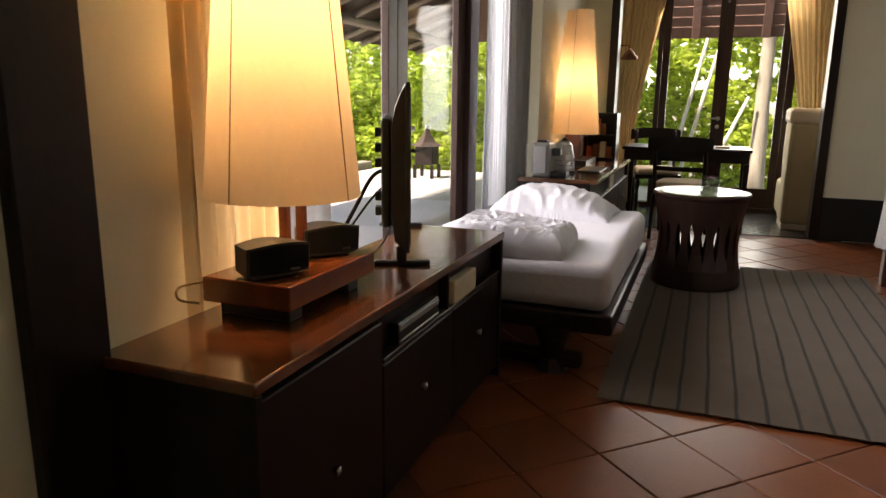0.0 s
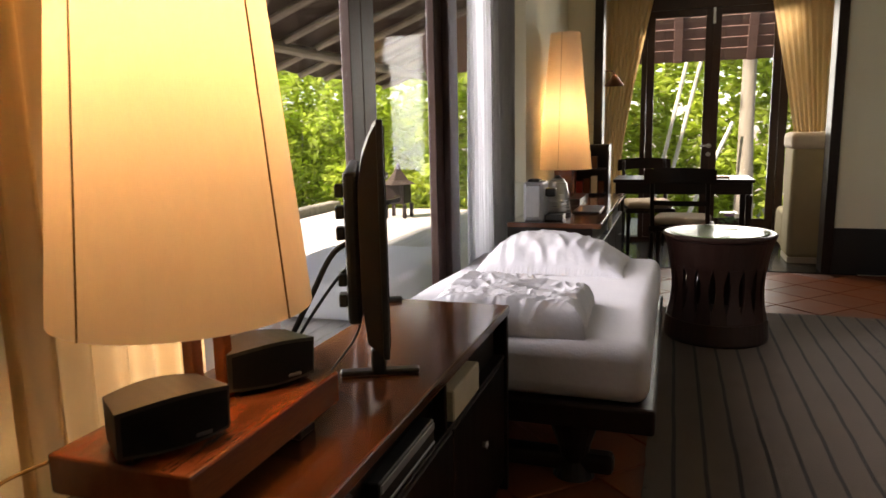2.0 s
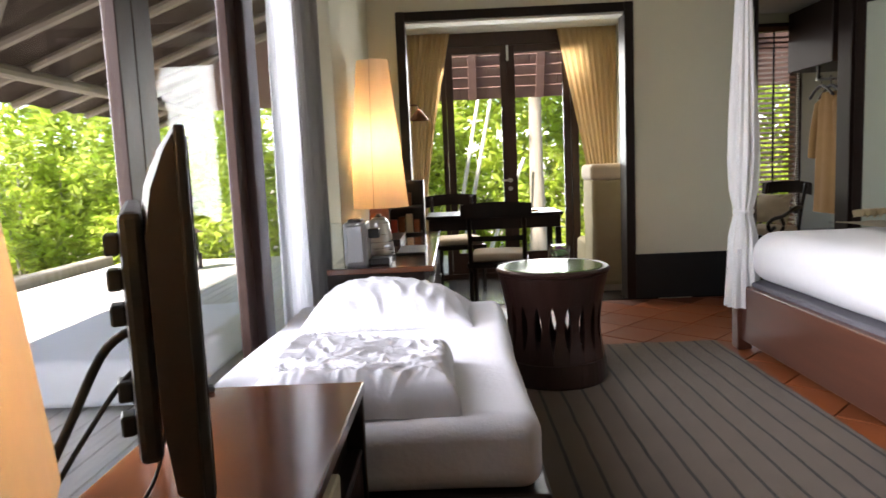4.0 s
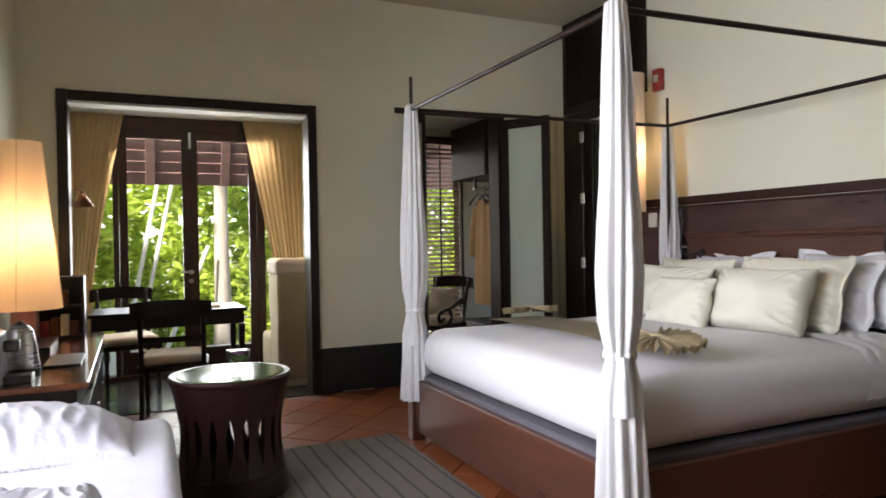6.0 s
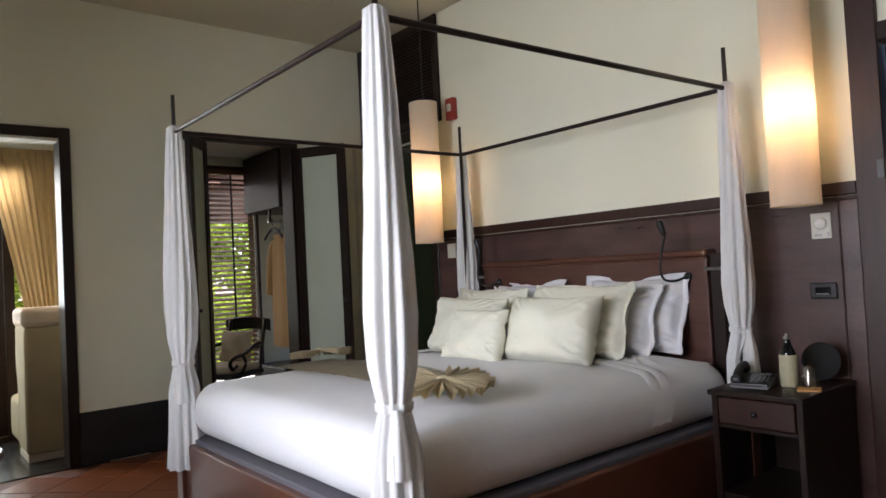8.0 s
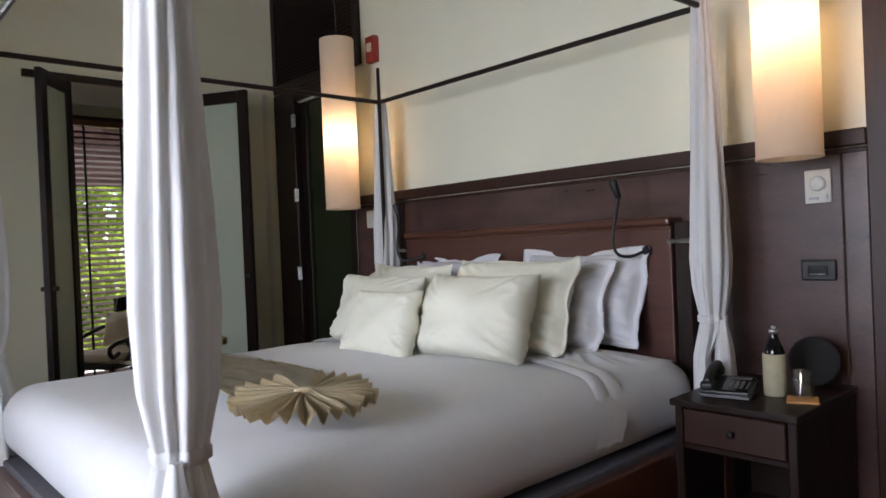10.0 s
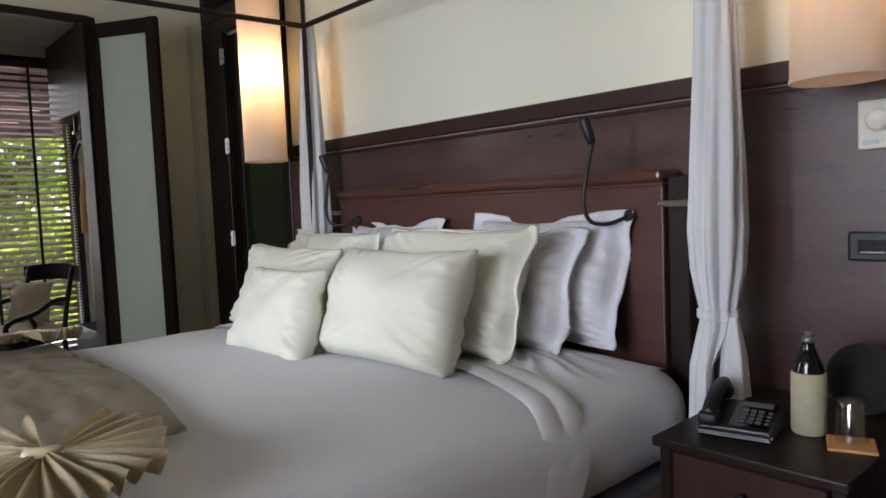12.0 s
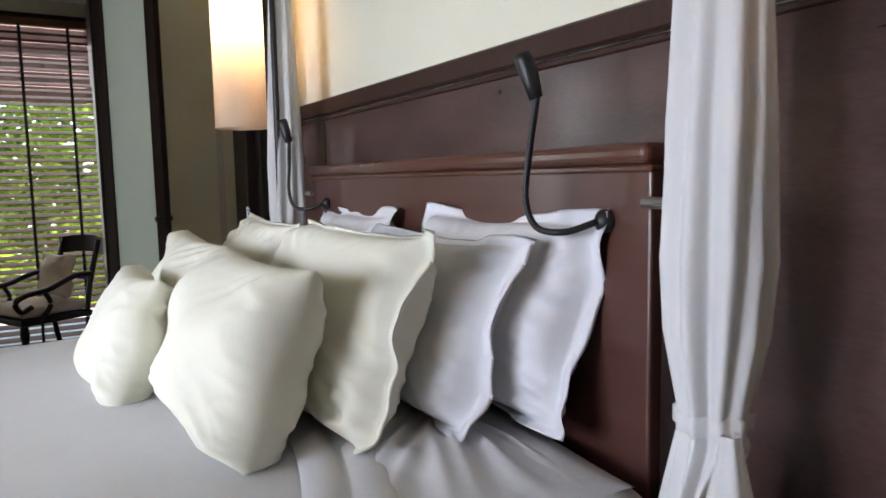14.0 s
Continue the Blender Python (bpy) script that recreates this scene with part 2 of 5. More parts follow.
def stripe_rug():
    """Grey-brown wool with thin dark lines every 11 cm."""
    m = mat("striped_wool_rug", (0.235, 0.178, 0.132), (0.170, 0.127, 0.093), rough=0.95, scale=9, fine=260, bump=0.9, sheen=0.2)
    n, l = m.node_tree.nodes, m.node_tree.links
    co, sp = n.new("ShaderNodeTexCoord"), n.new("ShaderNodeSeparateXYZ")
    l.new(co.outputs["Object"], sp.inputs[0])
    wob = n.new("ShaderNodeTexNoise")
    wob.inputs["Scale"].default_value = 3.0
    l.new(co.outputs["Object"], wob.inputs["Vector"])
    ad = n.new("ShaderNodeMath")
    ad.operation, ad.inputs[1].default_value = "MULTIPLY_ADD", 0.02
    l.new(wob.outputs[0], ad.inputs[0])
    l.new(sp.outputs[0], ad.inputs[2])
    mo = n.new("ShaderNodeMath")
    mo.operation, mo.inputs[1].default_value = "PINGPONG", 0.055
    l.new(ad.outputs[0], mo.inputs[0])
    lt = n.new("ShaderNodeMapRange")
    lt.inputs[1].default_value, lt.inputs[2].default_value = 0.005, 0.010
    l.new(mo.outputs[0], lt.inputs[0])
    mx = n.new("ShaderNodeMix")
    mx.data_type = "RGBA"
    mx.inputs[6].default_value = (0.045, 0.034, 0.026, 1)
    b = n["Principled BSDF"]
    src = b.inputs["Base Color"].links[0].from_socket
    l.new(lt.outputs[0], mx.inputs[0])
    l.new(src, mx.inputs[7])
    l.new(mx.outputs[2], b.inputs["Base Color"])
    return m


RUG = stripe_rug()

# ---- building helpers ----
PLACE = {}


def thing(name, at=(0, 0, 0), label="", category="", group="", kind="", turn=0):
    """An Empty at a thing's base, to which part() adds meshes given in world metres."""
    ob = new(name)
    ob.empty_display_size = 0.1
    ob.matrix_basis = pose(*at, 0, 0, turn)
    PLACE[ob.name] = ob.matrix_basis.copy()
    return tagged(ob, label, category, group, kind)


def part(name, bm, material, parent=None, label="", smooth=False):
    me = bpy.data.meshes.new(name)
    if parent is not None:
        bm.transform(PLACE[parent.name].inverted())
    bmesh.ops.recalc_face_normals(bm, faces=bm.faces)
    bm.to_mesh(me)
    bm.free()
    if smooth:
        for p in me.polygons:
            p.use_smooth = True
    me.materials.append(material)
    ob = new(name, me)
    if parent is not None:
        ob.parent = parent
        PLACE[ob.name] = PLACE[parent.name]
    return tagged(ob, label)


def solo(name, bm, material, label="", category="", kind="", group="", smooth=False):
    ob = part(name, bm, material, None, "", smooth)
    PLACE[ob.name] = Matrix()
    return tagged(ob, label, category, group, kind)


def box(x0, x1, y0, y1, z0, z1, bevel=0.004, seg=1, bm=None, turn=None):
    """A bevelled box; turn: a matrix laid on it after building."""
    b = bmesh.new()
    bmesh.ops.create_cube(b, size=1)
    b.transform(Matrix.Translation(((x0 + x1) / 2, (y0 + y1) / 2, (z0 + z1) / 2)) @ Matrix.Diagonal((abs(x1 - x0), abs(y1 - y0), abs(z1 - z0), 1)))
    if bevel:
        bmesh.ops.bevel(b, geom=b.edges[:], offset=bevel, segments=seg, affect="EDGES", profile=0.5)
    if turn is not None:
        b.transform(turn)
    if bm is None:
        return b
    me = bpy.data.meshes.new("tmp")
    b.to_mesh(me)
    b.free()
    bm.from_mesh(me)
    bpy.data.meshes.remove(me)
    return bm


def lathe(profile, at=(0, 0, 0), n=28, fold=None, turn=None, closed=False):
    """A turned body from (radius, height) pairs; fold(angle, height) scales the radius."""
    b = bmesh.new()
    rings = []
    for r, z in profile:
        ring = []
        for i in range(n):
            a = 2 * math.pi * i / n
            k = r * (fold(a, z) if fold else 1)
            ring.append(b.verts.new((k * math.cos(a), k * math.sin(a), z)))
        rings.append(ring)
    for r0, r1 in zip(rings, rings[1:]):
        for i in range(n):
            b.faces.new((r0[i], r0[(i + 1) % n], r1[(i + 1) % n], r1[i]))
    if closed:
        b.faces.new(rings[0][::-1])
        b.faces.new(rings[-1])
    b.transform(Matrix.Translation(at) @ (turn if turn is not None else Matrix()))
    return b


def rod(p0, p1, r0, r1=None, n=10):
    p0, p1 = Vector(p0), Vector(p1)
    d = p1 - p0
    return lathe([(r0, 0), (r0 if r1 is None else r1, d.length)], p0, n, None, d.to_track_quat("Z", "Y").to_matrix().to_4x4(), True)


def tube(points, r, n=8, steps=6):
    """A smooth round wire through the points."""
    p = [Vector(v) for v in points]
    q = [p[0] * 2 - p[1]] + p + [p[-1] * 2 - p[-2]]
    line = []
    for i in range(1, len(q) - 2):
        for s in range(steps):
            t = s / steps
            a, b_, c, d = q[i - 1:i + 3]
            line.append(0.5 * (2 * b_ + (c - a) * t + (2 * a - 5 * b_ + 4 * c - d) * t * t + (3 * b_ - a - 3 * c + d) * t ** 3))
    line.append(p[-1])
    b = bmesh.new()
    prev = None
    for i, v in enumerate(line):
        w = (line[min(i + 1, len(line) - 1)] - line[max(i - 1, 0)]).to_track_quat("Z", "Y").to_matrix()
        ring = [b.verts.new(v + w @ Vector((r * math.cos(2 * math.pi * k / n), r * math.sin(2 * math.pi * k / n), 0))) for k in range(n)]
        if prev:
            for k in range(n):
                b.faces.new((prev[k], prev[(k + 1) % n], ring[(k + 1) % n], ring[k]))
        else:
            b.faces.new(ring)
        prev = ring
    b.faces.new(prev)
    return b


def sheet(fn, nu, nv, thick=0.0):
    """A surface fn(u, v), u and v in 0..1, as one grid, with a second skin where thick."""
    b = bmesh.new()
    g = [[b.verts.new(fn(i / nu, j / nv)) for j in range(nv + 1)] for i in range(nu + 1)]
    for i in range(nu):
        for j in range(nv):
            b.faces.new((g[i][j], g[i + 1][j], g[i + 1][j + 1], g[i][j + 1]))
    if thick:
        bmesh.ops.solidify(b, geom=b.faces[:], thickness=thick)
    return b


def soft_box(x0, x1, y0, y1, z0, z1, r, wob=0.0, freq=3.0, crown=0.0, n=40, seed=0.0):
    """A stuffed block with round edges, wobble and a crowned top."""
    b = bmesh.new()
    bmesh.ops.create_cube(b, size=1)
    b.transform(Matrix.Translation(((x0 + x1) / 2, (y0 + y1) / 2, (z0 + z1) / 2)) @ Matrix.Diagonal((x1 - x0, y1 - y0, z1 - z0, 1)))
    bmesh.ops.bevel(b, geom=b.edges[:], offset=r, segments=5, affect="EDGES", profile=0.5)
    long = [e for e in b.edges if e.calc_length() > 2.2 * (x1 - x0 + y1 - y0) / 2 / n]
    cuts = max(4, n // 2)
    bmesh.ops.subdivide_edges(b, edges=long, cuts=cuts, use_grid_fill=True)
    cx, cy = (x0 + x1) / 2, (y0 + y1) / 2
    for v in b.verts:
        u, w = 2 * (v.co.x - cx) / (x1 - x0), 2 * (v.co.y - cy) / (y1 - y0)
        h = (v.co.z - z0) / (z1 - z0)
        v.co.z += crown * (1 - u * u) * (1 - w * w) * h
        if wob:
            v.co += Vector((noise.noise(v.co * freq + Vector((seed, 3, 1))), noise.noise(v.co * freq + Vector((9, seed, 4))), noise.noise(v.co * freq + Vector((5, 2, seed))))) * wob * (0.3 + h)
    return b


def pillow(w, h, t, seed=0.0, flange=0.0, wrinkle=0.032, n=64):
    """A stuffed cushion standing in the local yz plane, bottom edge at z 0, with drawn-out corners, gathered seams and creases."""
    b = bmesh.new()
    sides = []
    for s in (-1, 1):
        g = []
        for i in range(n + 1):
            row = []
            for j in range(n + 1):
                u, v = 2 * i / n - 1, 2 * j / n - 1
                k = 1 + flange
                fu, fv = min(abs(u) * k, 1), min(abs(v) * k, 1)
                puff = ((1 - fu ** 2.4) * (1 - fv ** 2.8)) ** 0.55
                pin = 1 - 0.075 * (1 - fv * fv) * (abs(u) ** 3)
                pin2 = 1 - 0.085 * (1 - fu * fu) * (abs(v) ** 3)
                y, z = u * w / 2 * pin, h / 2 + v * h / 2 * pin2
                # short gathers running in from the side seams, longer ones from the corners
                gu = max(0, (fu - 0.55) / 0.45) ** 1.5 * (1 - fu ** 8)
                gv = max(0, (fv - 0.70) / 0.30) ** 1.5 * (1 - fv ** 8)
                wu = 1 - abs(noise.noise(Vector((z * 17 + seed * 3, u * 1.3, seed + s)))) * 2.2
                wv = 1 - abs(noise.noise(Vector((y * 15 + seed * 5, v * 1.3, seed - s)))) * 2.2
                diag = 1 - abs(noise.noise(Vector(((abs(u) - abs(v)) * 4.5 + seed, (u + v) * 0.8, s * 3 + seed)))) * 2.4
                wr = wrinkle * (0.95 * gu * wu + 0.6 * gv * wv + 0.55 * diag * (fu * fv) ** 1.2)
                wr += 0.9 * wrinkle * noise.noise(Vector((y * 5 + seed, z * 6, seed + s)))
                x = s * (t / 2 * puff) + s * wr * min(1, puff * 3)
                x += 0.025 * noise.noise(Vector((u * 1.6 + seed, v * 1.6, 7.0)))
                edge = max(abs(u), abs(v))
                if flange and edge > 0.84:
                    q = u if abs(v) > abs(u) else v
                    x += (0.020 * math.sin(4.3 * q + seed) + 0.022 * noise.noise(Vector((q * 3.5, seed * 2, s * 0.1)))) * (edge - 0.84) / 0.16
                row.append(b.verts.new((x, y, z)))
            g.append(row)
        sides.append(g)
        for i in range(n):
            for j in range(n):
                b.faces.new((g[i][j], g[i + 1][j], g[i + 1][j + 1], g[i][j + 1]))
    rim = lambda k: [k[i][j] for i in range(n + 1) for j in range(n + 1) if i in (0, n) or j in (0, n)]
    bmesh.ops.weld_verts(b, targetmap=dict(zip(rim(sides[1]), rim(sides[0]))))
    return b


def curtain(x0, y0, x1, y1, z0, z1, folds, depth, top_gather=1.0, mid=None, seed=0.0, nu=120, nv=14):
    """A hanging drape from (x0, y0) to (x1, y1); mid(v): start and end fractions of its width at height v."""
    d = Vector((x1 - x0, y1 - y0, 0))
    nrm = Vector((-d.y, d.x, 0)).normalized()

    def f(u, v):
        a, b_ = mid(v) if mid else (0.0, 1.0)
        s = a + (b_ - a) * u
        wave = math.sin(2 * math.pi * folds * u + seed + 0.5 * math.sin(3 * v + seed)) + 0.35 * math.sin(2 * math.pi * folds * 2.3 * u + 1.7 * v + seed)
        amp = depth * (0.55 + 0.45 * (1 - v)) * (0.75 + 0.5 * noise.noise(Vector((u * 5, seed, v))))
        p = Vector((x0, y0, 0)) + d * s + nrm * wave * amp
        return (p.x, p.y, z0 + (z1 - z0) * v)
    return sheet(f, nu, nv, 0.004)

# ---- structure ----
XL, XR, YF, YB, ZC = -0.74, 4.06, 7.40, -1.2, 3.48
# terrace side wall, with its opening from 1.76 to 5.6
wl = thing("wall_west", (XL, 3, 0), "cream plaster wall with the terrace door opening", "wall", kind="structure")
part("wall_pier", box(-1.02, XL, YB, 1.76, -0.05, ZC, 0.003), WALL, wl)
part("wall_pier", box(-1.02, XL, 5.55, YF + 0.15, -0.05, ZC, 0.003), WALL, wl)
part("wall_head", box(-1.02, XL, 1.76, 5.55, 2.62, ZC, 0.003), WALL, wl)
# far wall, with the study opening and the dressing room opening
wf = thing("wall_north", (2, YF, 0), "cream plaster wall with the study and dressing room openings", "wall", kind="structure")
part("wall_pier", box(XL, -0.50, YF, YF + 0.15, -0.05, ZC, 0), WALL, wf)
part("wall_pier", box(1.46, 2.41, YF, YF + 0.15, -0.05, ZC, 0), WALL, wf)
part("wall_pier", box(3.32, XR, YF, YF + 0.15, -0.05, ZC, 0), WALL, wf)
part("wall_head", box(-0.50, 1.46, YF, YF + 0.15, 2.49, ZC, 0), WALL, wf)
part("wall_head", box(2.41, 3.32, YF, YF + 0.15, 2.51, ZC, 0), WALL, wf)
# bed wall
wr = thing("wall_east", (XR, 4, 0), "cream plaster wall behind the bed above dark panelling", "wall", kind="structure")
part("wall_pier", box(XR, XR + 0.15, 2.92, 6.30, -0.05, ZC, 0), WALL, wr)
part("wall_head", box(XR, XR + 0.15, 1.9, 2.92, 2.35, ZC, 0), WALL, wr)
part("wall_pier", box(XR, XR + 0.15, YB, 1.9, -0.05, ZC, 0), WALL, wr)
part("wall_head", box(XR + 0.012, XR + 0.15, 6.30, YF + 0.15, 2.45, ZC, 0), WALL, wr)
solo("wall_south", box(-1.02, XR + 0.15, YB - 0.15, YB, -0.05, ZC, 0), WALL, "plain cream plaster wall", "wall", "structure")
solo("ceiling", box(-1.02, XR + 0.15, YB - 0.15, YF + 0.15, ZC, ZC + 0.1, 0), CEIL, "plain beige painted ceiling", "ceiling", "structure")
# dark casing on the wall beside the entrance
solo("entrance_casing", box(XL - 0.01, XL + 0.035, 1.30, 1.485, 0.0, 3.0, 0.006), DARKWOOD, "dark stained timber casing on the wall", "door casing", "structure")

# study opening frame
of = thing("opening_frame", (0.48, YF, 0), "dark timber frame round the study opening", "door frame", kind="structure")
part("jamb", box(-0.50, -0.425, YF - 0.03, YF + 0.18, 0, 2.49, 0.004), DARKWOOD, of)
part("jamb", box(1.39, 1.465, YF - 0.03, YF + 0.18, 0, 2.49, 0.004), DARKWOOD, of)
part("head", box(-0.425, 1.39, YF - 0.028, YF + 0.178, 2.415, 2.487, 0.004), DARKWOOD, of)
part("pale_reveal", box(-0.424, 1.389, YF + 0.0, YF + 0.17, 2.395, 2.414, 0), WHITE_P, of)
# dressing room frame
wf2 = thing("wardrobe_frame", (2.98, YF, 0), "dark timber frame of the dressing room doorway", "door frame", kind="structure")
part("jamb", box(2.405, 2.48, YF - 0.03, YF + 0.17, 0, 2.52, 0.004), DARKWOOD, wf2)
part("jamb", box(3.25, 3.325, YF - 0.03, YF + 0.17, 0, 2.52, 0.004), DARKWOOD, wf2)
part("head", box(2.19, 3.29, YF - 0.034, YF - 0.002, 2.475, 2.525, 0.004), DARKWOOD, wf2)
# skirting
for i, (x0, x1) in enumerate(((1.466, 2.40), (3.33, 3.92), (XL, -0.505))):
    solo("baseboard", box(x0, x1, YF - 0.018, YF, 0, 0.385, 0.003), BASEB, "tall black skirting board along the wall", "skirting", "structure")


def glazed_leaf(name, w, h, m, frame_mat, pane_mat, stile, top, bottom, label, knob=True, lock=False):
    """A door leaf, hinged at its local origin, reaching along +x, 4 cm thick."""
    t = thing(name, (0, 0, 0), label, "door", kind="structure")
    part("stile", box(0, stile, -0.02, 0.02, 0.01, h, 0.003), frame_mat, t)
    part("stile", box(w - stile, w, -0.02, 0.02, 0.01, h, 0.003), frame_mat, t)
    part("rail", box(stile, w - stile, -0.019, 0.019, h - top, h - 0.001, 0.003), frame_mat, t)
    part("rail", box(stile, w - stile, -0.019, 0.019, 0.01, bottom, 0.003), frame_mat, t)
    p = part("pane", box(stile, w - stile, -0.005, 0.005, bottom, h - top, 0), pane_mat, t)
    p.visible_shadow = pane_mat is not GLASS
    if knob:
        b = rod((w - stile / 2, -0.07, 1.02), (w - stile / 2, 0.07, 1.02), 0.009)
        box(w - stile / 2 - 0.10, w - stile / 2, -0.075, -0.06, 1.01, 1.03, 0.004, bm=b)
        box(w - stile / 2 - 0.10, w - stile / 2, 0.06, 0.075, 1.01, 1.03, 0.004, bm=b)
        part("handle", b, STEEL, t)
    if lock:
        part("knob", lathe([(0.0, -0.055), (0.016, -0.05), (0.012, -0.02), (0.006, 0.0), (0.012, 0.02), (0.016, 0.05), (0.0, 0.055)], (w - stile / 2, 0, 1.08), 12, None, pose(0, 0, 0, 90)), BLACKP, t, "small dark knob", True)
    t.matrix_basis = m
    return t


# dressing room leaves, folded out into the room
glazed_leaf("door_1", 0.50, 2.46, pose(3.28, YF - 0.055, 0, 0, 0, -58), DARKWOOD, FROST, 0.075, 0.09, 0.12, "dark framed narrow door leaf with frosted glass, standing open", False, True)
glazed_leaf("door_2", 0.42, 2.46, pose(2.46, YF - 0.05, 0, 0, 0, 232), DARKWOOD, FROST, 0.075, 0.09, 0.12, "dark framed narrow door leaf with frosted glass, folded open", False, True)
solo("corner_trim", box(3.925, 3.965, YF - 0.012, YF + 0.0, 0.0, 2.56, 0.003), IVORY, "pale painted strip beside the bathroom door", "trim", "structure")
# bathroom door, at the corner of the bed wall, with the louvred panel above
bd = thing("door_3", (XR, 6.85, 0), "dark framed bathroom door with dark green glass", "door", kind="structure")
part("jamb", box(XR - 0.03, XR + 0.10, 6.28, 6.36, 0, 2.55, 0.004), DARKWOOD, bd)
part("jamb", box(XR - 0.03, XR + 0.10, 7.08, 7.395, 0, 2.55, 0.004), DARKWOOD, bd)
part("head", box(XR - 0.029, XR + 0.10, 6.36, 7.08, 2.46, 2.548, 0.004), DARKWOOD, bd)
part("stile", box(XR + 0.03, XR + 0.07, 6.36, 6.44, 0.01, 2.45, 0.003), DARKWOOD, bd)
part("stile", box(XR + 0.03, XR + 0.07, 7.0, 7.08, 0.01, 2.45, 0.003), DARKWOOD, bd)
part("pane", box(XR + 0.045, XR + 0.055, 6.44, 7.0, 0.05, 2.45, 0), DARKGL, bd)
for z in (0.35, 1.02, 1.65, 2.25):
    h = part("hinge", box(XR - 0.036, XR - 0.030, 7.055, 7.12, z, z + 0.1, 0.002), STEEL, bd)
    part("pin", rod((XR - 0.038, 7.088, z - 0.004), (XR - 0.038, 7.088, z + 0.104), 0.006), STEEL, h)
lv = thing("louvre_panel", (XR, 6.8, 2.62), "black louvred ventilation panel above the bathroom door", "ventilation panel", kind="structure")
part("frame", box(XR - 0.03, XR - 0.001, 6.17, 6.24, 2.56, ZC - 0.005, 0.003), DARKWOOD, lv)
part("frame", box(XR - 0.03, XR - 0.001, 7.33, 7.395, 2.56, ZC - 0.005, 0.003), DARKWOOD, lv)
part("frame", box(XR - 0.03, XR - 0.001, 6.24, 7.33, 2.555, 2.63, 0.003), DARKWOOD, lv)
part("frame", box(XR - 0.03, XR - 0.001, 6.24, 7.33, 3.40, ZC - 0.005, 0.003), DARKWOOD, lv)
part("backing", box(XR - 0.008, XR - 0.001, 6.24, 7.33, 2.63, 3.40, 0), BLACKP, lv)
for i in range(26):
    z = 2.645 + i * 0.0295
    part("slat", box(-0.012, 0.012, 6.24, 7.33, -0.003, 0.003, 0, turn=pose(XR - 0.016, 0, z, 0, 35, 0)), DARKWOOD, lv)
# side door by the bedside table
sd = thing("door_4", (XR, 2.45, 0), "dark framed door with dark glass beside the bed", "door", kind="structure")
part("jamb", box(XR - 0.035, XR + 0.12, 2.90, 3.03, 0, 2.75, 0.004), FRAMEWOOD, sd)
part("jamb", box(XR - 0.03, XR + 0.10, 1.9, 1.98, 0, 2.35, 0.004), DARKWOOD, sd)
part("head", box(XR - 0.029, XR + 0.10, 1.98, 2.90, 2.27, 2.36, 0.004), DARKWOOD, sd)
part("stile", box(XR + 0.05, XR + 0.09, 2.80, 2.895, 0.01, 2.26, 0.003), DARKWOOD, sd)
part("stile", box(XR + 0.05, XR + 0.09, 1.985, 2.08, 0.01, 2.26, 0.003), DARKWOOD, sd)
part("rail", box(XR + 0.05, XR + 0.09, 2.08, 2.80, 0.95, 1.03, 0.003), DARKWOOD, sd)
part("pane", box(XR + 0.065, XR + 0.075, 2.08, 2.80, 0.02, 2.25, 0), DARKGL, sd)
for z in (0.5, 1.62):
    part("hinge", box(XR - 0.038, XR - 0.035, 2.905, 2.935, z, z + 0.09, 0.002), KEYP, sd)
b = rod((XR + 0.03, 2.84, 1.12), (XR + 0.03, 2.84, 1.18), 0.008)
box(XR + 0.0, XR + 0.012, 2.76, 2.85, 1.14, 1.155, 0.003, bm=b)
part("handle", b, STEEL, sd)

# wall panelling behind the bed
wp = thing("wall_panelling", (XR, 4.6, 0), "dark brown wooden wainscot with a moulded cap", "wainscot", kind="structure")
edges = (3.03, 3.12, 3.70, 5.75, 6.28)
for y0, y1 in zip(edges, edges[1:]):
    part("panel", box(XR - 0.022, XR, y0 + 0.002, y1 - 0.002, 0, 1.555, 0.004), PANELW, wp)
part("cap", box(XR - 0.034, XR, 3.03, 6.28, 1.56, 1.625, 0.006), FRAMEWOOD, wp)
part("bead", box(XR - 0.029, XR, 3.03, 6.28, 1.535, 1.552, 0.004), FRAMEWOOD, wp)

# study alcove shell
al = thing("wall_study", (0.5, 8.2, 0), "cream plaster walls of the study alcove", "wall", kind="structure")
part("wall_pier", box(-0.75, -0.60, YF + 0.15, 9.0, -0.05, 2.58, 0), WALL, al)
part("wall_pier", box(1.66, 1.81, YF + 0.15, 9.0, -0.05, 2.58, 0), WALL, al)
solo("ceiling", box(-0.75, 1.81, YF + 0.15, 9.0, 2.58, 2.66, 0), WHITE_P, "white ceiling of the study alcove", "ceiling", "structure")
solo("floor_study", box(-0.60, 1.66, YF - 0.02, 9.0, -0.06, 0.003, 0), SLATE, "dark polished stone floor of the study alcove", "floor", "structure")
# garden doors of the study
gd = thing("window_1", (0.5, 8.89, 0), "dark timber garden door frame with glazed sidelights", "door frame", kind="structure")
for x0, x1 in ((-0.165, -0.112), (1.192, 1.27)):
    part("jamb", box(x0, x1, 8.85, 8.96, 0, 2.53, 0.004), FRAMEWOOD, gd)
part("head", box(-0.60, 1.66, 8.852, 8.958, 2.44, 2.578, 0.004), FRAMEWOOD, gd)
part("sill", box(-0.60, 1.66, 8.84, 8.97, 0.0, 0.05, 0.004), FRAMEWOOD, gd)
for x0, x1 in ((-0.60, -0.165), (1.27, 1.66)):
    p = part("pane", box(x0, x1, 8.90, 8.908, 0.05, 2.44, 0), GLASS, gd)
    p.visible_shadow = False
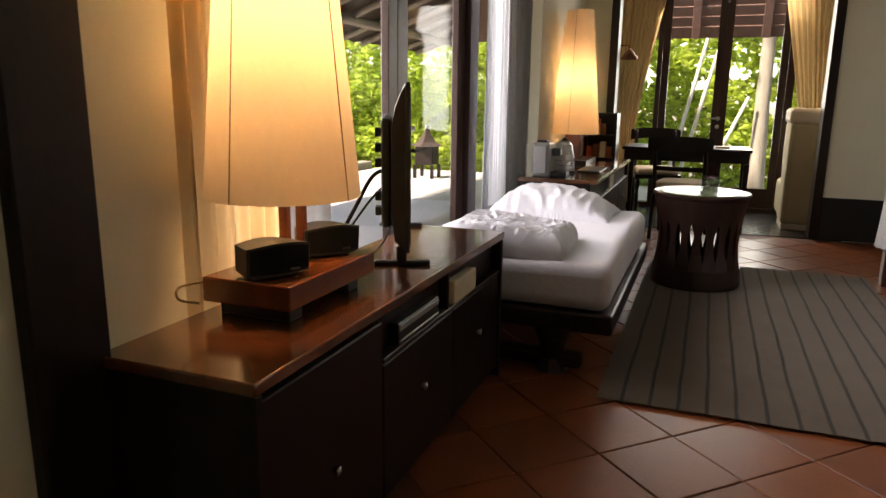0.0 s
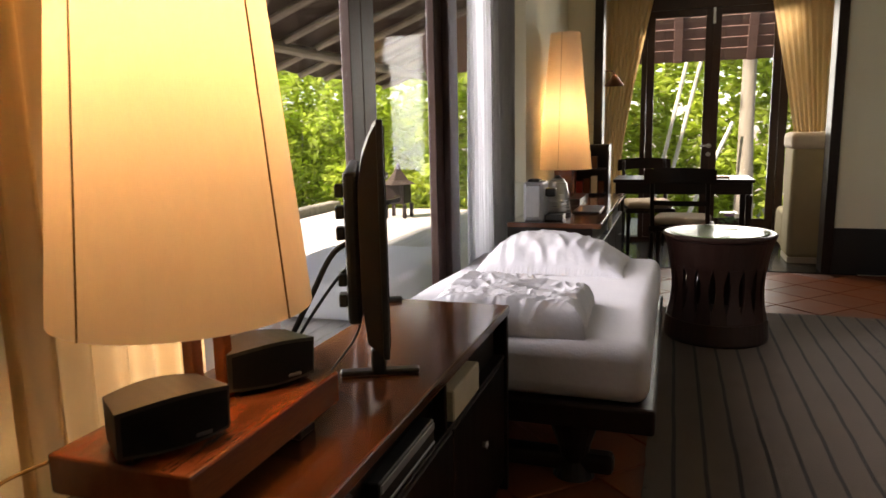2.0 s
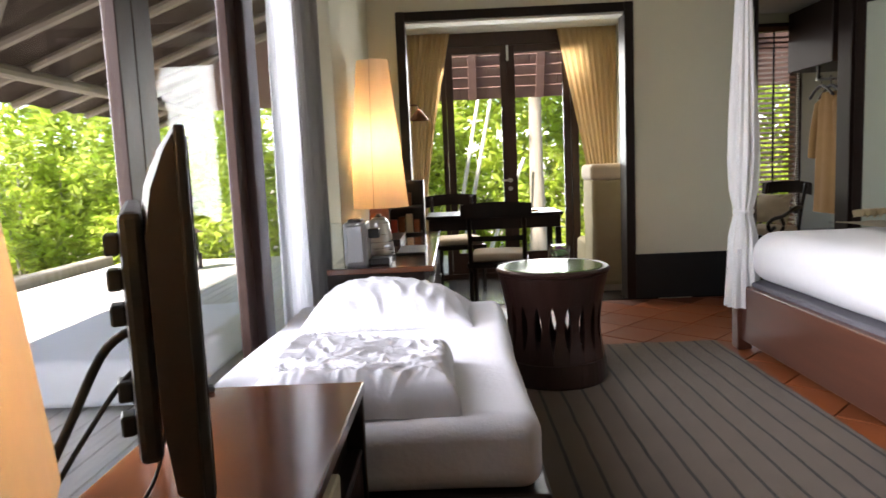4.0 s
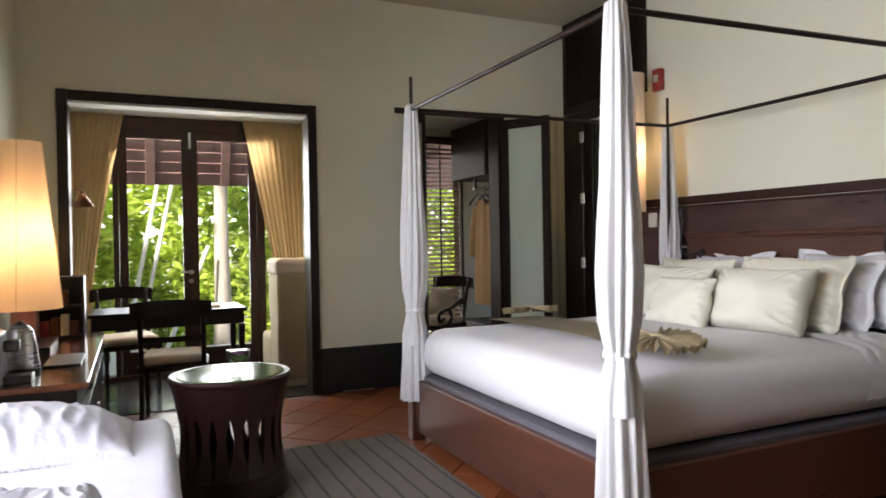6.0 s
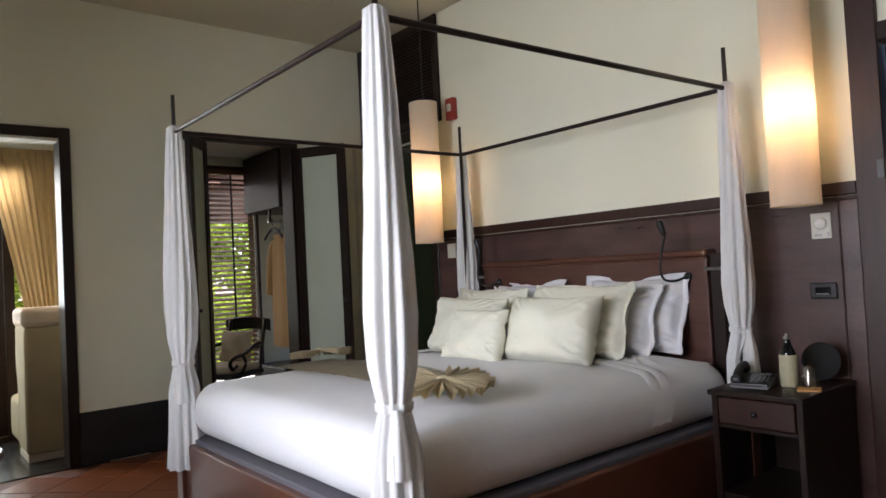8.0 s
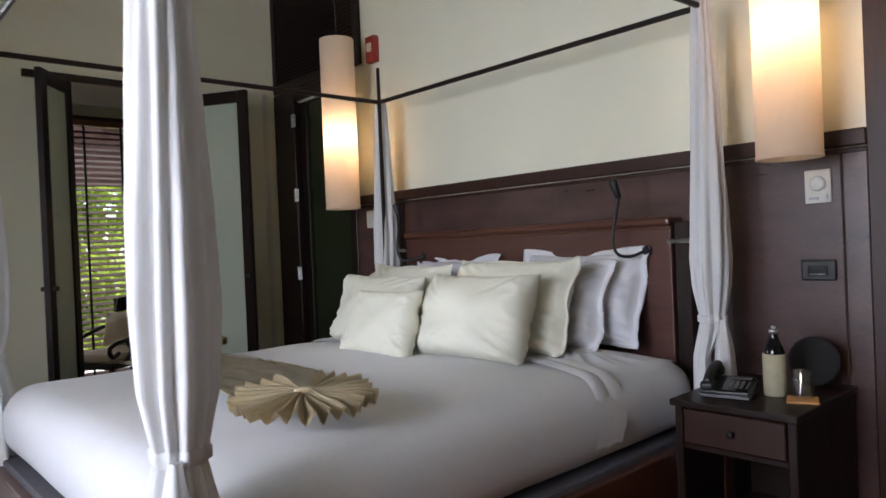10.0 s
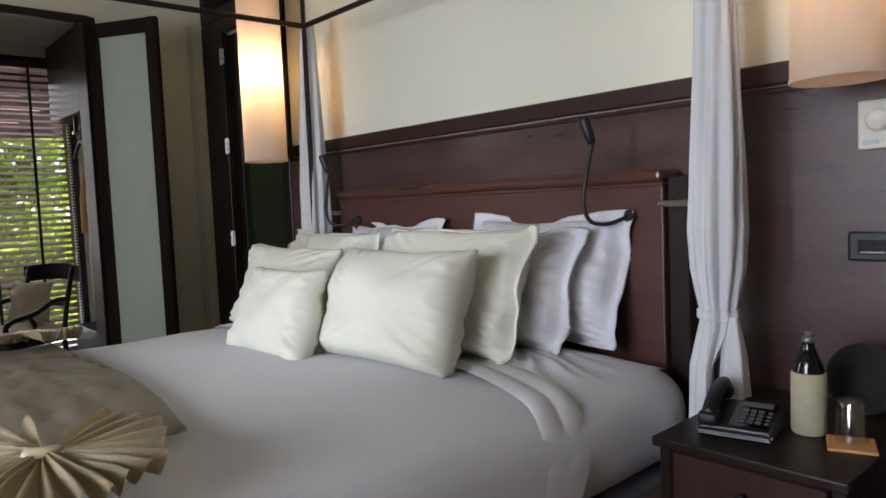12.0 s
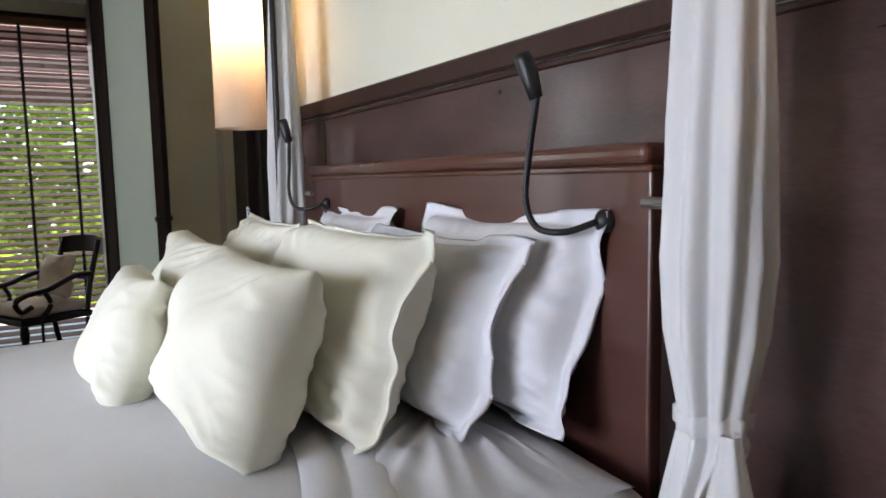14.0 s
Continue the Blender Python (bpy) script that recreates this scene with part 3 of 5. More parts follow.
glazed_leaf("door_5", 0.65, 2.43, pose(-0.11, 8.89, 0.03), FRAMEWOOD, GLASS, 0.075, 0.09, 0.24, "dark timber garden door leaf with clear glass", False)
glazed_leaf("door_6", 0.65, 2.43, pose(1.19, 8.89, 0.03, 0, 0, 180), FRAMEWOOD, GLASS, 0.075, 0.09, 0.24, "dark timber garden door leaf with clear glass and lever", False)
ast = thing("door_bolt", (0.55, 8.86, 0), "steel lever, lock and top bolt on the garden doors", "door hardware")
part("lever", box(0.44, 0.56, 8.82, 8.832, 1.03, 1.05, 0.004), STEEL, ast)
part("rose", lathe([(0.0, -0.02), (0.024, -0.02), (0.024, 0.02), (0.0, 0.02)], (0.535, 8.85, 1.04), 16, None, pose(0, 0, 0, 90)), STEEL, ast)
part("lock_rose", lathe([(0.0, -0.02), (0.022, -0.02), (0.022, 0.02), (0.0, 0.02)], (0.535, 8.85, 0.95), 16, None, pose(0, 0, 0, 90)), STEEL, ast)
part("bolt", box(0.53, 0.555, 8.85, 8.865, 2.28, 2.44, 0.003), STEEL, ast)

# dressing room shell
dr = thing("wall_dressing", (3, 8.2, 0), "cream plaster walls of the dressing room", "wall", kind="structure")
part("wall_pier", box(1.82, 1.95, YF + 0.15, 8.85, -0.05, 2.60, 0), WALL, dr)
part("wall_pier", box(4.3, 4.45, YF + 0.15, 8.85, -0.05, 2.60, 0), WALL, dr)
part("wall_pier", box(3.50, 4.3, 8.70, 8.85, -0.05, 2.60, 0), WALL, dr)
part("wall_pier", box(1.95, 2.30, 8.70, 8.85, -0.05, 2.60, 0), WALL, dr)
part("wall_head", box(2.30, 3.50, 8.70, 8.85, 2.50, 2.60, 0), WALL, dr)
solo("ceiling", box(1.82, 4.45, YF + 0.15, 8.85, 2.60, 2.68, 0), WHITE_P, "white ceiling of the dressing room", "ceiling", "structure")
solo("floor_dressing", box(1.95, 4.3, YF - 0.02, 8.85, -0.06, 0.003, 0), SLATE, "dark polished stone floor of the dressing room", "floor", "structure")
dw = thing("window_2", (2.86, 8.72, 0), "dark timber window frame behind a blind", "window", kind="structure")
for x0, x1 in ((2.30, 2.36), (3.44, 3.50)):
    part("jamb", box(x0, x1, 8.66, 8.80, 0.0, 2.50, 0.004), FRAMEWOOD, dw)
part("head", box(2.36, 3.44, 8.662, 8.80, 2.44, 2.498, 0.004), FRAMEWOOD, dw)
p = part("pane", box(2.36, 3.44, 8.76, 8.768, 0.0, 2.44, 0), GLASS, dw)
p.visible_shadow = False
vb = thing("venetian_blind", (2.86, 8.62, 0.1), "brown wooden slatted blind, half open, in the window", "window blind")
part("head_rail", box(2.37, 3.42, 8.58, 8.65, 2.40, 2.45, 0.004), BLINDW, vb)
me_slat = None
for i in range(46):
    z = 0.12 + i * 0.0495
    if me_slat is None:
        s = part("slat", box(2.38, 3.41, 8.622 - 0.024, 8.622 + 0.024, -0.0015, 0.0015, 0, turn=Matrix.Translation((0, 8.622, 0.12)) @ pose(0, 0, 0, 31) @ Matrix.Translation((0, -8.622, 0))), BLINDW, vb)
        me_slat = s.data
    else:
        s = new("slat", me_slat)
        s.parent = vb
        s.location = (0, 0, z - 0.12)
part("bottom_rail", box(2.38, 3.41, 8.60, 8.645, 0.06, 0.085, 0.004), BLINDW, vb)
for x in (2.55, 2.88, 3.18):
    part("ladder_tape", box(x - 0.010, x + 0.010, 8.592, 8.595, 0.08, 2.41, 0), BLACKP, vb, "dark ladder tape")
cord = bmesh.new()
for i in range(90):
    box(3.415, 3.435, 8.58, 8.60, 0.25 + i * 0.024, 0.262 + i * 0.024, 0, bm=cord)
part("bead_chain", cord, IVORY, vb, "pale beaded edge")
cl = thing("closet", (3.8, 8.2, 0), "dark wooden open closet with hanging rail", "closet")
part("top_cabinet", box(3.30, 4.29, 7.75, 8.55, 1.98, 2.55, 0.006), DARKWOOD, cl)
part("rail", rod((3.32, 8.05, 1.86), (4.29, 8.05, 1.86), 0.014), STEEL, cl)
part("rail_bracket", box(3.33, 3.355, 8.035, 8.065, 1.86, 1.985, 0.003), DARKWOOD, cl)
part("drawer_unit", box(3.36, 4.29, 7.9, 8.55, 0.0, 0.42, 0.006), DARKWOOD, cl)
for i, x in enumerate((3.37, 3.46, 3.58)):
    hg = thing("hanger", (x, 8.05, 1.7), "black clothes hanger on the closet rail", "clothes hanger")
    part("shoulder", tube([(x - 0.01, 7.83, 1.70), (x, 7.95, 1.765), (x, 8.05, 1.80), (x, 8.15, 1.765), (x + 0.01, 8.27, 1.70)], 0.014), BLACKP, hg, smooth=True)
    part("hook", tube([(x, 8.05, 1.80), (x, 8.05, 1.86), (x, 8.066, 1.882), (x, 8.05, 1.889), (x, 8.035, 1.878)], 0.004), BLACKP, hg, smooth=True)


def robe(x, seed):
    def f(u, v):
        a = 2 * math.pi * u
        wdt = 0.19 + 0.05 * (1 - v) - 0.10 * max(0, v - 0.9) * 10
        k = 1 + 0.12 * math.sin(7 * a + seed + 2 * v)
        return (x + 0.055 * math.sin(a) * k, 8.05 + wdt * math.cos(a) * k, 0.62 + 1.12 * v)
    r = thing("bathrobe", (x, 8.05, 0.6), "tan cotton bathrobe hanging in the closet", "bathrobe")
    part("body", sheet(f, 40, 16), ROBE, r, smooth=True)
    for s in (-1, 1):
        part("sleeve", lathe([(0.065, 0), (0.075, 0.25), (0.06, 0.52), (0.02, 0.56)], (x, 8.05 + s * 0.26, 1.14), 14, None, pose(0, 0, 0, s * 12)), ROBE, r, smooth=True)


robe(3.46, 0.3)
robe(3.60, 2.0)

# terrace doors
td = thing("window_3", (-1.0, 3.6, 0), "dark timber frame of the terrace doors", "door frame", kind="structure")
part("post", box(-1.04, -0.93, 4.50, 4.66, 0, 2.62, 0.005), FRAMEWOOD, td)
part("post", box(-1.04, -0.93, 1.762, 1.86, 0, 2.62, 0.005), FRAMEWOOD, td)
part("head", box(-1.04, -0.93, 1.86, 5.548, 2.50, 2.618, 0.005), FRAMEWOOD, td)
part("sill", box(-1.05, -0.90, 1.86, 5.548, 0, 0.03, 0.004), FRAMEWOOD, td)
part("post", box(-1.04, -0.93, 5.45, 5.548, 0.03, 2.50, 0.005), FRAMEWOOD, td)
p = part("pane", box(-1.0, -0.992, 4.66, 5.45, 0.03, 2.50, 0), GLASS, td)
p.visible_shadow = False
glazed_leaf("door_7", 1.66, 2.46, pose(-0.985, 1.865, 0.03, 0, 0, 90), FRAMEWOOD, GLASS, 0.10, 0.12, 0.20, "dark timber terrace door leaf with clear glass", False)
glazed_leaf("door_8", 0.97, 2.46, pose(-0.985, 4.498, 0.03, 0, 0, -90), FRAMEWOOD, GLASS, 0.12, 0.12, 0.20, "dark timber terrace door leaf with clear glass and handle", False)
kn = thing("door_lever", (-0.95, 3.56, 1.0), "steel thumb turn and lever on the terrace doors", "door hardware")
part("thumb_turn", lathe([(0.0, 0), (0.024, 0.005), (0.02, 0.03), (0.012, 0.055), (0.0, 0.06)], (-0.965, 3.60, 1.06), 14, None, pose(0, 0, 0, 0, 90)), STEEL, kn, smooth=True)
b = rod((-0.965, 3.60, 0.95), (-0.905, 3.60, 0.95), 0.011)
box(-0.912, -0.897, 3.59, 3.71, 0.942, 0.96, 0.004, bm=b)
part("lever", b, BLACKP, kn)

# curtains
def solo_curtain(label, m, *a, **k):
    t = thing("curtain", (a[0], a[1], a[4]), label, "curtain")
    part("drape", curtain(*a, **k), m, t, smooth=True)
    return t


solo_curtain("warm cream drape gathered behind the table lamp", PEACH, -0.86, 1.80, -0.86, 2.35, 0.02, 2.60, 7, 0.035, seed=1)
solo_curtain("grey lined drape at the terrace door", DRAPE, -0.84, 2.34, -0.84, 2.62, 0.02, 2.60, 5, 0.035, seed=2)
solo_curtain("sheer white curtain beside the terrace door", SHEER, -0.86, 4.62, -0.84, 5.02, 0.02, 2.60, 7, 0.03, seed=3)
solo_curtain("grey lined drape beside the sideboard", DRAPE, -0.83, 4.98, -0.80, 5.42, 0.02, 2.60, 7, 0.04, seed=4)
solo_curtain("peach curtain swept aside at the garden doors", PEACH, -0.58, 8.72, -0.05, 8.72, 0.05, 2.56, 9, 0.03, seed=5,
             mid=lambda v: (0.0, 0.45 + 0.55 * max(0, (v - 0.35) / 0.65) ** 1.2))
solo_curtain("peach curtain swept aside at the garden doors", PEACH, 1.04, 8.72, 1.64, 8.72, 0.05, 2.56, 9, 0.03, seed=6,
             mid=lambda v: (0.60 - 0.60 * max(0, (v - 0.25) / 0.75) ** 1.1, 1.0))

# alcove downlights and smoke detector
for x, y in ((-0.22, 7.95), (1.2, 7.85)):
    d = thing("downlight", (x, y, 2.56), "round recessed ceiling spotlight, lit", "ceiling light")
    part("ring", lathe([(0.045, 0.0), (0.06, -0.004), (0.06, 0.004), (0.045, 0.004)], (x, y, 2.575), 20), WHITE_P, d)
    part("bulb", lathe([(0.0, 0.0), (0.045, 0.0), (0.045, 0.004), (0.0, 0.004)], (x, y, 2.574), 20), GLOW, d)
    lamp("downlight_beam", "SPOT", look((x, y, 2.55), (x, y + 0.25, 0)), 8.0, WARM, radius=0.03)
d = thing("sprinkler", (0.48, 7.87, 2.54), "small white ceiling sprinkler", "sprinkler")
part("cup", lathe([(0.0, 0.04), (0.03, 0.035), (0.012, 0.02), (0.01, 0.0), (0.022, -0.012), (0.0, -0.014)], (0.48, 7.87, 2.54), 14), WHITE_P, d, smooth=True)

# ---- bed ----
FX0, FX1, BY0, BY1 = 1.66, 3.92, 3.60, 5.76
bed = thing("four_poster_bed", (2.8, 4.69, 0), "mahogany four-poster bed with thin dark canopy rails", "bed")
part("foot_rail", box(FX0, FX0 + 0.05, BY0 + 0.05, BY1 - 0.05, 0.06, 0.40, 0.008, 2), BEDWOOD, bed)
part("side_rail", box(FX0 + 0.05, FX1, BY0 + 0.02, BY0 + 0.07, 0.06, 0.40, 0.008, 2), BEDWOOD, bed)
part("side_rail", box(FX0 + 0.05, FX1, BY1 - 0.07, BY1 - 0.02, 0.06, 0.40, 0.008, 2), BEDWOOD, bed)
part("plinth", box(FX0 + 0.10, FX1, BY0 + 0.12, BY1 - 0.12, 0.0, 0.06, 0), DARKWOOD, bed)
part("base", box(FX0 + 0.04, FX1, BY0 + 0.06, BY1 - 0.06, 0.385, 0.425, 0.006), GREYBED, bed, "grey fabric mattress base")
POSTS = ((1.68, 3.64), (1.68, 5.72), (3.80, 3.535), (3.80, 5.66))
for x, y in POSTS:
    part("leg", box(x - 0.045, x + 0.045, y - 0.045, y + 0.045, 0, 0.42, 0.006), BEDWOOD, bed)
    part("post", rod((x, y, 0.42), (x, y, 2.38), 0.016, 0.011), DARKWOOD, bed)
for (xa, ya), (xb, yb) in ((POSTS[0], POSTS[1]), (POSTS[0], POSTS[2]), (POSTS[1], POSTS[3]), (POSTS[2], POSTS[3])):
    part("canopy_rail", rod((xa, ya, 2.165), (xb, yb, 2.165), 0.013), DARKWOOD, bed)
hb = thing("headboard", (3.96, 4.69, 0), "mahogany headboard with a moulded top rail", "headboard")
part("panel", box(3.925, 4.03, 3.775, 5.605, 0.3, 1.295, 0.006, 2), HEADW, hb)
part("top_rail", box(3.905, 4.032, 3.77, 5.61, 1.297, 1.335, 0.014, 3), BEDWOOD, hb)
part("bead", box(3.918, 4.031, 3.772, 5.608, 1.28, 1.296, 0.005), BEDWOOD, hb)
for y0, y1, yr in ((3.70, 3.772, 3.60), (5.608, 5.68, 5.75)):
    part("side_post", box(3.95, 4.035, y0, y1, 0.0, 1.31, 0.004), DARKWOOD, hb)
for ya, yb in ((3.78, 3.66), (5.60, 5.72)):
    part("tie_rod", rod((3.915, ya, 1.225), (3.895, yb, 1.225), 0.011), STEEL, hb, "steel curtain rod")

mt = thing("mattress", (2.8, 4.69, 0.42), "thick mattress made up with a smooth white duvet", "mattress")
part("duvet", soft_box(1.70, 3.93, 3.66, 5.72, 0.425, 0.725, 0.125, 0.012, 2.5, 0.035, seed=3.1), LINEN, mt, smooth=True)


def fold_band(u, v):
    run = -0.10 + 2.26 * u
    e = min(run, 2.06 - run)
    side = 1 if run < 1.02 else -1
    k = min(max(e, 0) / 0.125, 1)
    drop = 0.125 * (1 - math.sqrt(max(0, 1 - (1 - k) ** 2))) + max(0, -e)
    y = (3.66 if side > 0 else 5.72) + side * max(e, -0.012)
    w = 2 * (y - 4.69) / 2.06
    x = 3.46 - 0.20 * max(0, 1 - e / 0.75) ** 2 + 0.17 * (v - 0.5)
    q = (2 * (x - 2.815) / 2.23)
    z = 0.725 + 0.035 * (1 - w * w) * (1 - q * q) - drop
    return (x, y, z + 0.004 + 0.010 * abs(math.sin(v * math.pi * 2)) ** 0.7)


part("turned_sheet", sheet(fold_band, 70, 24), LINEN, mt, "double folded sheet edge", smooth=True)



def loose_folds(u, v):
    """Creased sheet pulled out from under the pillows."""
    y, x = 3.74 + 1.0 * u, 3.36 + 0.50 * v
    e = min(1, 4 * min(u, 1 - u)) * min(1, 3 * min(v, 1 - v))
    q, w = 2 * (x - 2.815) / 2.23, 2 * (y - 4.69) / 2.06
    k = min(min(y - 3.66, 3.93 - x) / 0.125, 1)
    drop = 0.125 * (1 - math.sqrt(max(0, 1 - (1 - max(k, 0)) ** 2)))
    a = math.atan2(y - 4.30, 3.75 - x)
    ridge = (1 - abs(noise.noise(Vector((a * 5, (x + y) * 1.3, 2.0)))) * 2.5) * 0.016 + 0.008 * noise.noise(Vector((x * 16, y * 9, 6)))
    return (x, y, 0.725 + 0.035 * (1 - w * w) * (1 - q * q) - drop - 0.006 * (1 - e) + (0.012 + ridge) * e)


part("loose_folds", sheet(loose_folds, 90, 60), LINEN, mt, "creased loose sheet", smooth=True)

# bed linen laid across the foot
rn = thing("bed_runner", (2.3, 5.0, 0.75), "beige linen runner laid across the duvet", "bed runner")


def run(u, v):
    y = 4.12 + 1.56 * u
    x = 2.10 + 0.40 * v + 0.10 * u + 0.03 * math.sin(5 * u)
    return (x, y, 0.765 + 0.02 * (1 - ((y - 4.69) / 1.03) ** 2) + 0.006 * noise.noise(Vector((u * 9, v * 6, 1))) + 0.005 * noise.noise(Vector((u * 22, v * 9 + u * 4, 5))) - (0.03 if y > 5.6 else 0) * (y - 5.6) / 0.3)


part("cloth", sheet(run, 70, 30, 0.006), RUNNER, rn, smooth=True)
for v0 in (0.0, 0.955):
    def hem(u, v, v0=v0):
        p = run(u, v0 + 0.045 * v)
        return (p[0], p[1], p[2] + 0.007)
    part("hem", sheet(hem, 70, 2, 0.003), RUNNER, rn, "stitched hem")


def fan(x, y, turn, label, r, span):
    """A pleated cloth opened to a fan: the hub raised, the rim resting on the bed."""
    t = thing("pleated_fan", (x, y, 0.78), label, "folded cloth")
    pleats = int(span / 13)

    def f(u, v):
        a = radians(-span / 2 + span * u)
        k = u * pleats
        w = abs(2 * (k - math.floor(k)) - 1)
        crest = (w * w * (3 - 2 * w) - 0.5) * 2
        lift = 0.016 * (1 - v) ** 1.2 + 0.021 * crest * (0.25 + 0.75 * v)
        rr = 0.014 + r * v * (1 + 0.05 * math.sin(9 * a + x) + 0.03 * crest)
        a += 0.05 * math.sin(5 * u * math.pi + 2 * v + y)
        return (rr * math.sin(a), -rr * math.cos(a) * 0.92, lift + 0.010 * noise.noise(Vector((u * 14, v * 2, x))))
    b = sheet(f, pleats * 8, 9, 0.004)
    b.transform(pose(x, y, 0.822, 0, 0, turn) @ pose(0, 0, 0, 7))
    part("pleats", b, FANC, t, smooth=True)
    b = soft_box(-0.028, 0.028, -0.02, 0.02, 0.0, 0.028, 0.012, 0.012, 20, n=6, seed=turn)
    b.transform(pose(x, y, 0.826, 0, 0, turn))
    part("knot", b, FANC, t, smooth=True)
    return t


fan(2.20, 4.02, -26, "pleated gold-beige cloth fan on the duvet", 0.195, 320)
fan(2.46, 5.54, 160, "pleated gold-beige cloth fan at the far edge of the duvet", 0.17, 320)


# pillows, propped one before another
def put_pillow(x, y, w, h, t, lean, turn, m, label, seed, flange=0.0, z=0.735):
    b = pillow(w, h, t, seed, flange)
    for v in b.verts:
        low = max(0, 1 - v.co.z / (0.25 * h))
        v.co = (v.co.x * (1 + 0.2 * low), v.co.y * (1 - 0.07 * low * low), v.co.z + 0.06 * h * low * low)
    b.transform(pose(x, y, z - 0.012, 0, lean, turn))
    p = thing("pillow", (x, y, z), label, "pillow", "pillows on the bed")
    part("cushion", b, m, p, smooth=True)


put_pillow(3.80, 4.24, 0.74, 0.50, 0.18, 16, 1, WHITEC, "white cotton pillow with a flat flange", 1.0, 0.14)
put_pillow(3.80, 5.14, 0.74, 0.48, 0.18, 16, -3, WHITEC, "white cotton pillow with a flat flange", 2.0, 0.14)
put_pillow(3.63, 4.33, 0.72, 0.46, 0.17, 20, 2, WHITEC, "white cotton pillow with a flat flange", 3.0, 0.14)
put_pillow(3.44, 4.40, 0.76, 0.48, 0.20, 20, 1, CREAM, "pale cream cotton pillow with a flat flange", 4.0, 0.06)
put_pillow(3.48, 5.22, 0.72, 0.46, 0.19, 20, -3, CREAM, "pale cream cotton pillow with a flat flange", 5.0, 0.06)
put_pillow(3.22, 4.39, 0.64, 0.42, 0.25, 22, 2, CREAM, "plump pale cream cushion with creased corners", 6.0)
put_pillow(3.25, 5.16, 0.66, 0.41, 0.21, 22, -2, CREAM, "plump pale cream cushion with creased corners", 7.0)
put_pillow(3.05, 4.84, 0.48, 0.35, 0.18, 24, 2, CREAM, "small pale cream scatter cushion", 8.0)

# post curtains
for i, ((x, y), n) in enumerate(zip(POSTS, (11, 11, 9, 9))):
    t = thing("bed_curtain", (x, y, 0.26), "white voile curtain gathered and tied round the bed post", "bed curtain", "bed curtains")
    head = i > 1
    s = 0.80 if head else 0.90

    def fold(a, z, i=i, n=n):
        return 1 + 0.15 * math.sin(n * a + i + 1.2 * noise.noise(Vector((a, z * 2, i))) + 1.5 * math.sin(2.2 * z)) + 0.07 * math.sin(5 * a + 3 * z + i)
    prof = ((0.020, 2.20), (0.040, 2.185), (0.046, 2.10), (0.058, 1.9), (0.070, 1.6), (0.082, 1.35), (0.088, 1.15), (0.080, 0.98), (0.058, 0.875), (0.050, 0.845), (0.058, 0.815), (0.084, 0.70), (0.092, 0.5), (0.102, 0.32), (0.106, 0.265))
    up = 0.06 if head else 0.0
    if i == 3:
        x, y = x + 0.045, y + 0.045
    b = lathe([(r * s, z + (up if z < 1.0 else 0)) for r, z in prof], (x, y, 0), 96, fold)
    for v in b.verts:
        if i == 2 and v.co.z < 0.80:
            v.co.y = max(v.co.y, 3.542 + 0.006 * math.sin(40 * v.co.x))
    part("voile", b, VOILE, t, smooth=True)
    tail = lathe([(0.012, 0), (0.03, -0.1), (0.038, -0.22)], (x - 0.03, y - 0.055, 0.85 + up), 18, lambda a, z: 1 + 0.2 * math.sin(5 * a))
    part("tie_tail", tail, VOILE, t, smooth=True)
    part("tie_band", lathe([(0.05 * s, 0.83), (0.062 * s, 0.838), (0.062 * s, 0.862), (0.05 * s, 0.87)], (x, y, up), 40, fold), VOILE, t, smooth=True)

# reading lamps
for yb, yt, s in ((3.89, 3.93, 1), (5.44, 5.48, 1)):
    t = thing("reading_lamp", (3.92, yb, 1.18), "black gooseneck reading lamp fixed to the headboard", "reading lamp", "reading lamps")
    part("rose", lathe([(0.0, 0.0), (0.024, 0.0), (0.024, 0.010), (0.010, 0.024), (0.0, 0.026)], (3.924, yb, 1.185), 18, None, pose(0, 0, 0, 0, -90)), BLACKP, t, smooth=True)
    part("neck", tube([(3.90, yb, 1.185), (3.85, yb + s * 0.04, 1.165), (3.815, yb + s * 0.085, 1.175), (3.80, yb + s * 0.10, 1.235), (3.80, yb + s * 0.085, 1.33), (3.795, yb + s * 0.055, 1.43)], 0.007), BLACKP, t, smooth=True)
    part("head", lathe([(0.0, 0.0), (0.014, 0.002), (0.017, 0.03), (0.02, 0.075), (0.018, 0.09), (0.0, 0.092)], (3.795, yb + s * 0.057, 1.425), 14, None, pose(0, 0, 0, -12 * s, -12)), BLACKP, t, smooth=True)

# pendant lamps beside the bed
for x, y in ((3.80, 3.22), (3.75, 6.03)):
    t = thing("pendant_lamp", (x, y, 1.52), "tall cream fabric cylinder pendant lamp, lit", "pendant lamp", "pendant lamps")
    part("shade", lathe([(0.113, 1.52), (0.1135, 2.0), (0.113, 2.64)], (x, y, 0), 36), SHADE_P, t, smooth=True)
    part("rim", lathe([(0.1125, 1.515), (0.1155, 1.515), (0.1155, 1.525), (0.1125, 1.525)], (x, y, 0), 36), SHADE_P, t)
    part("cord", rod((x, y, 2.1), (x, y, ZC), 0.005), BLACKP, t)
    part("bulb", lathe([(0.0, -0.05), (0.02, -0.04), (0.028, 0.0), (0.016, 0.04), (0.012, 0.07)], (x, y, 2.02), 14), GLOW, t, smooth=True)
    lamp("pendant_light", "POINT", pose(x, y, 1.99), 2.2, WARM, radius=0.04)

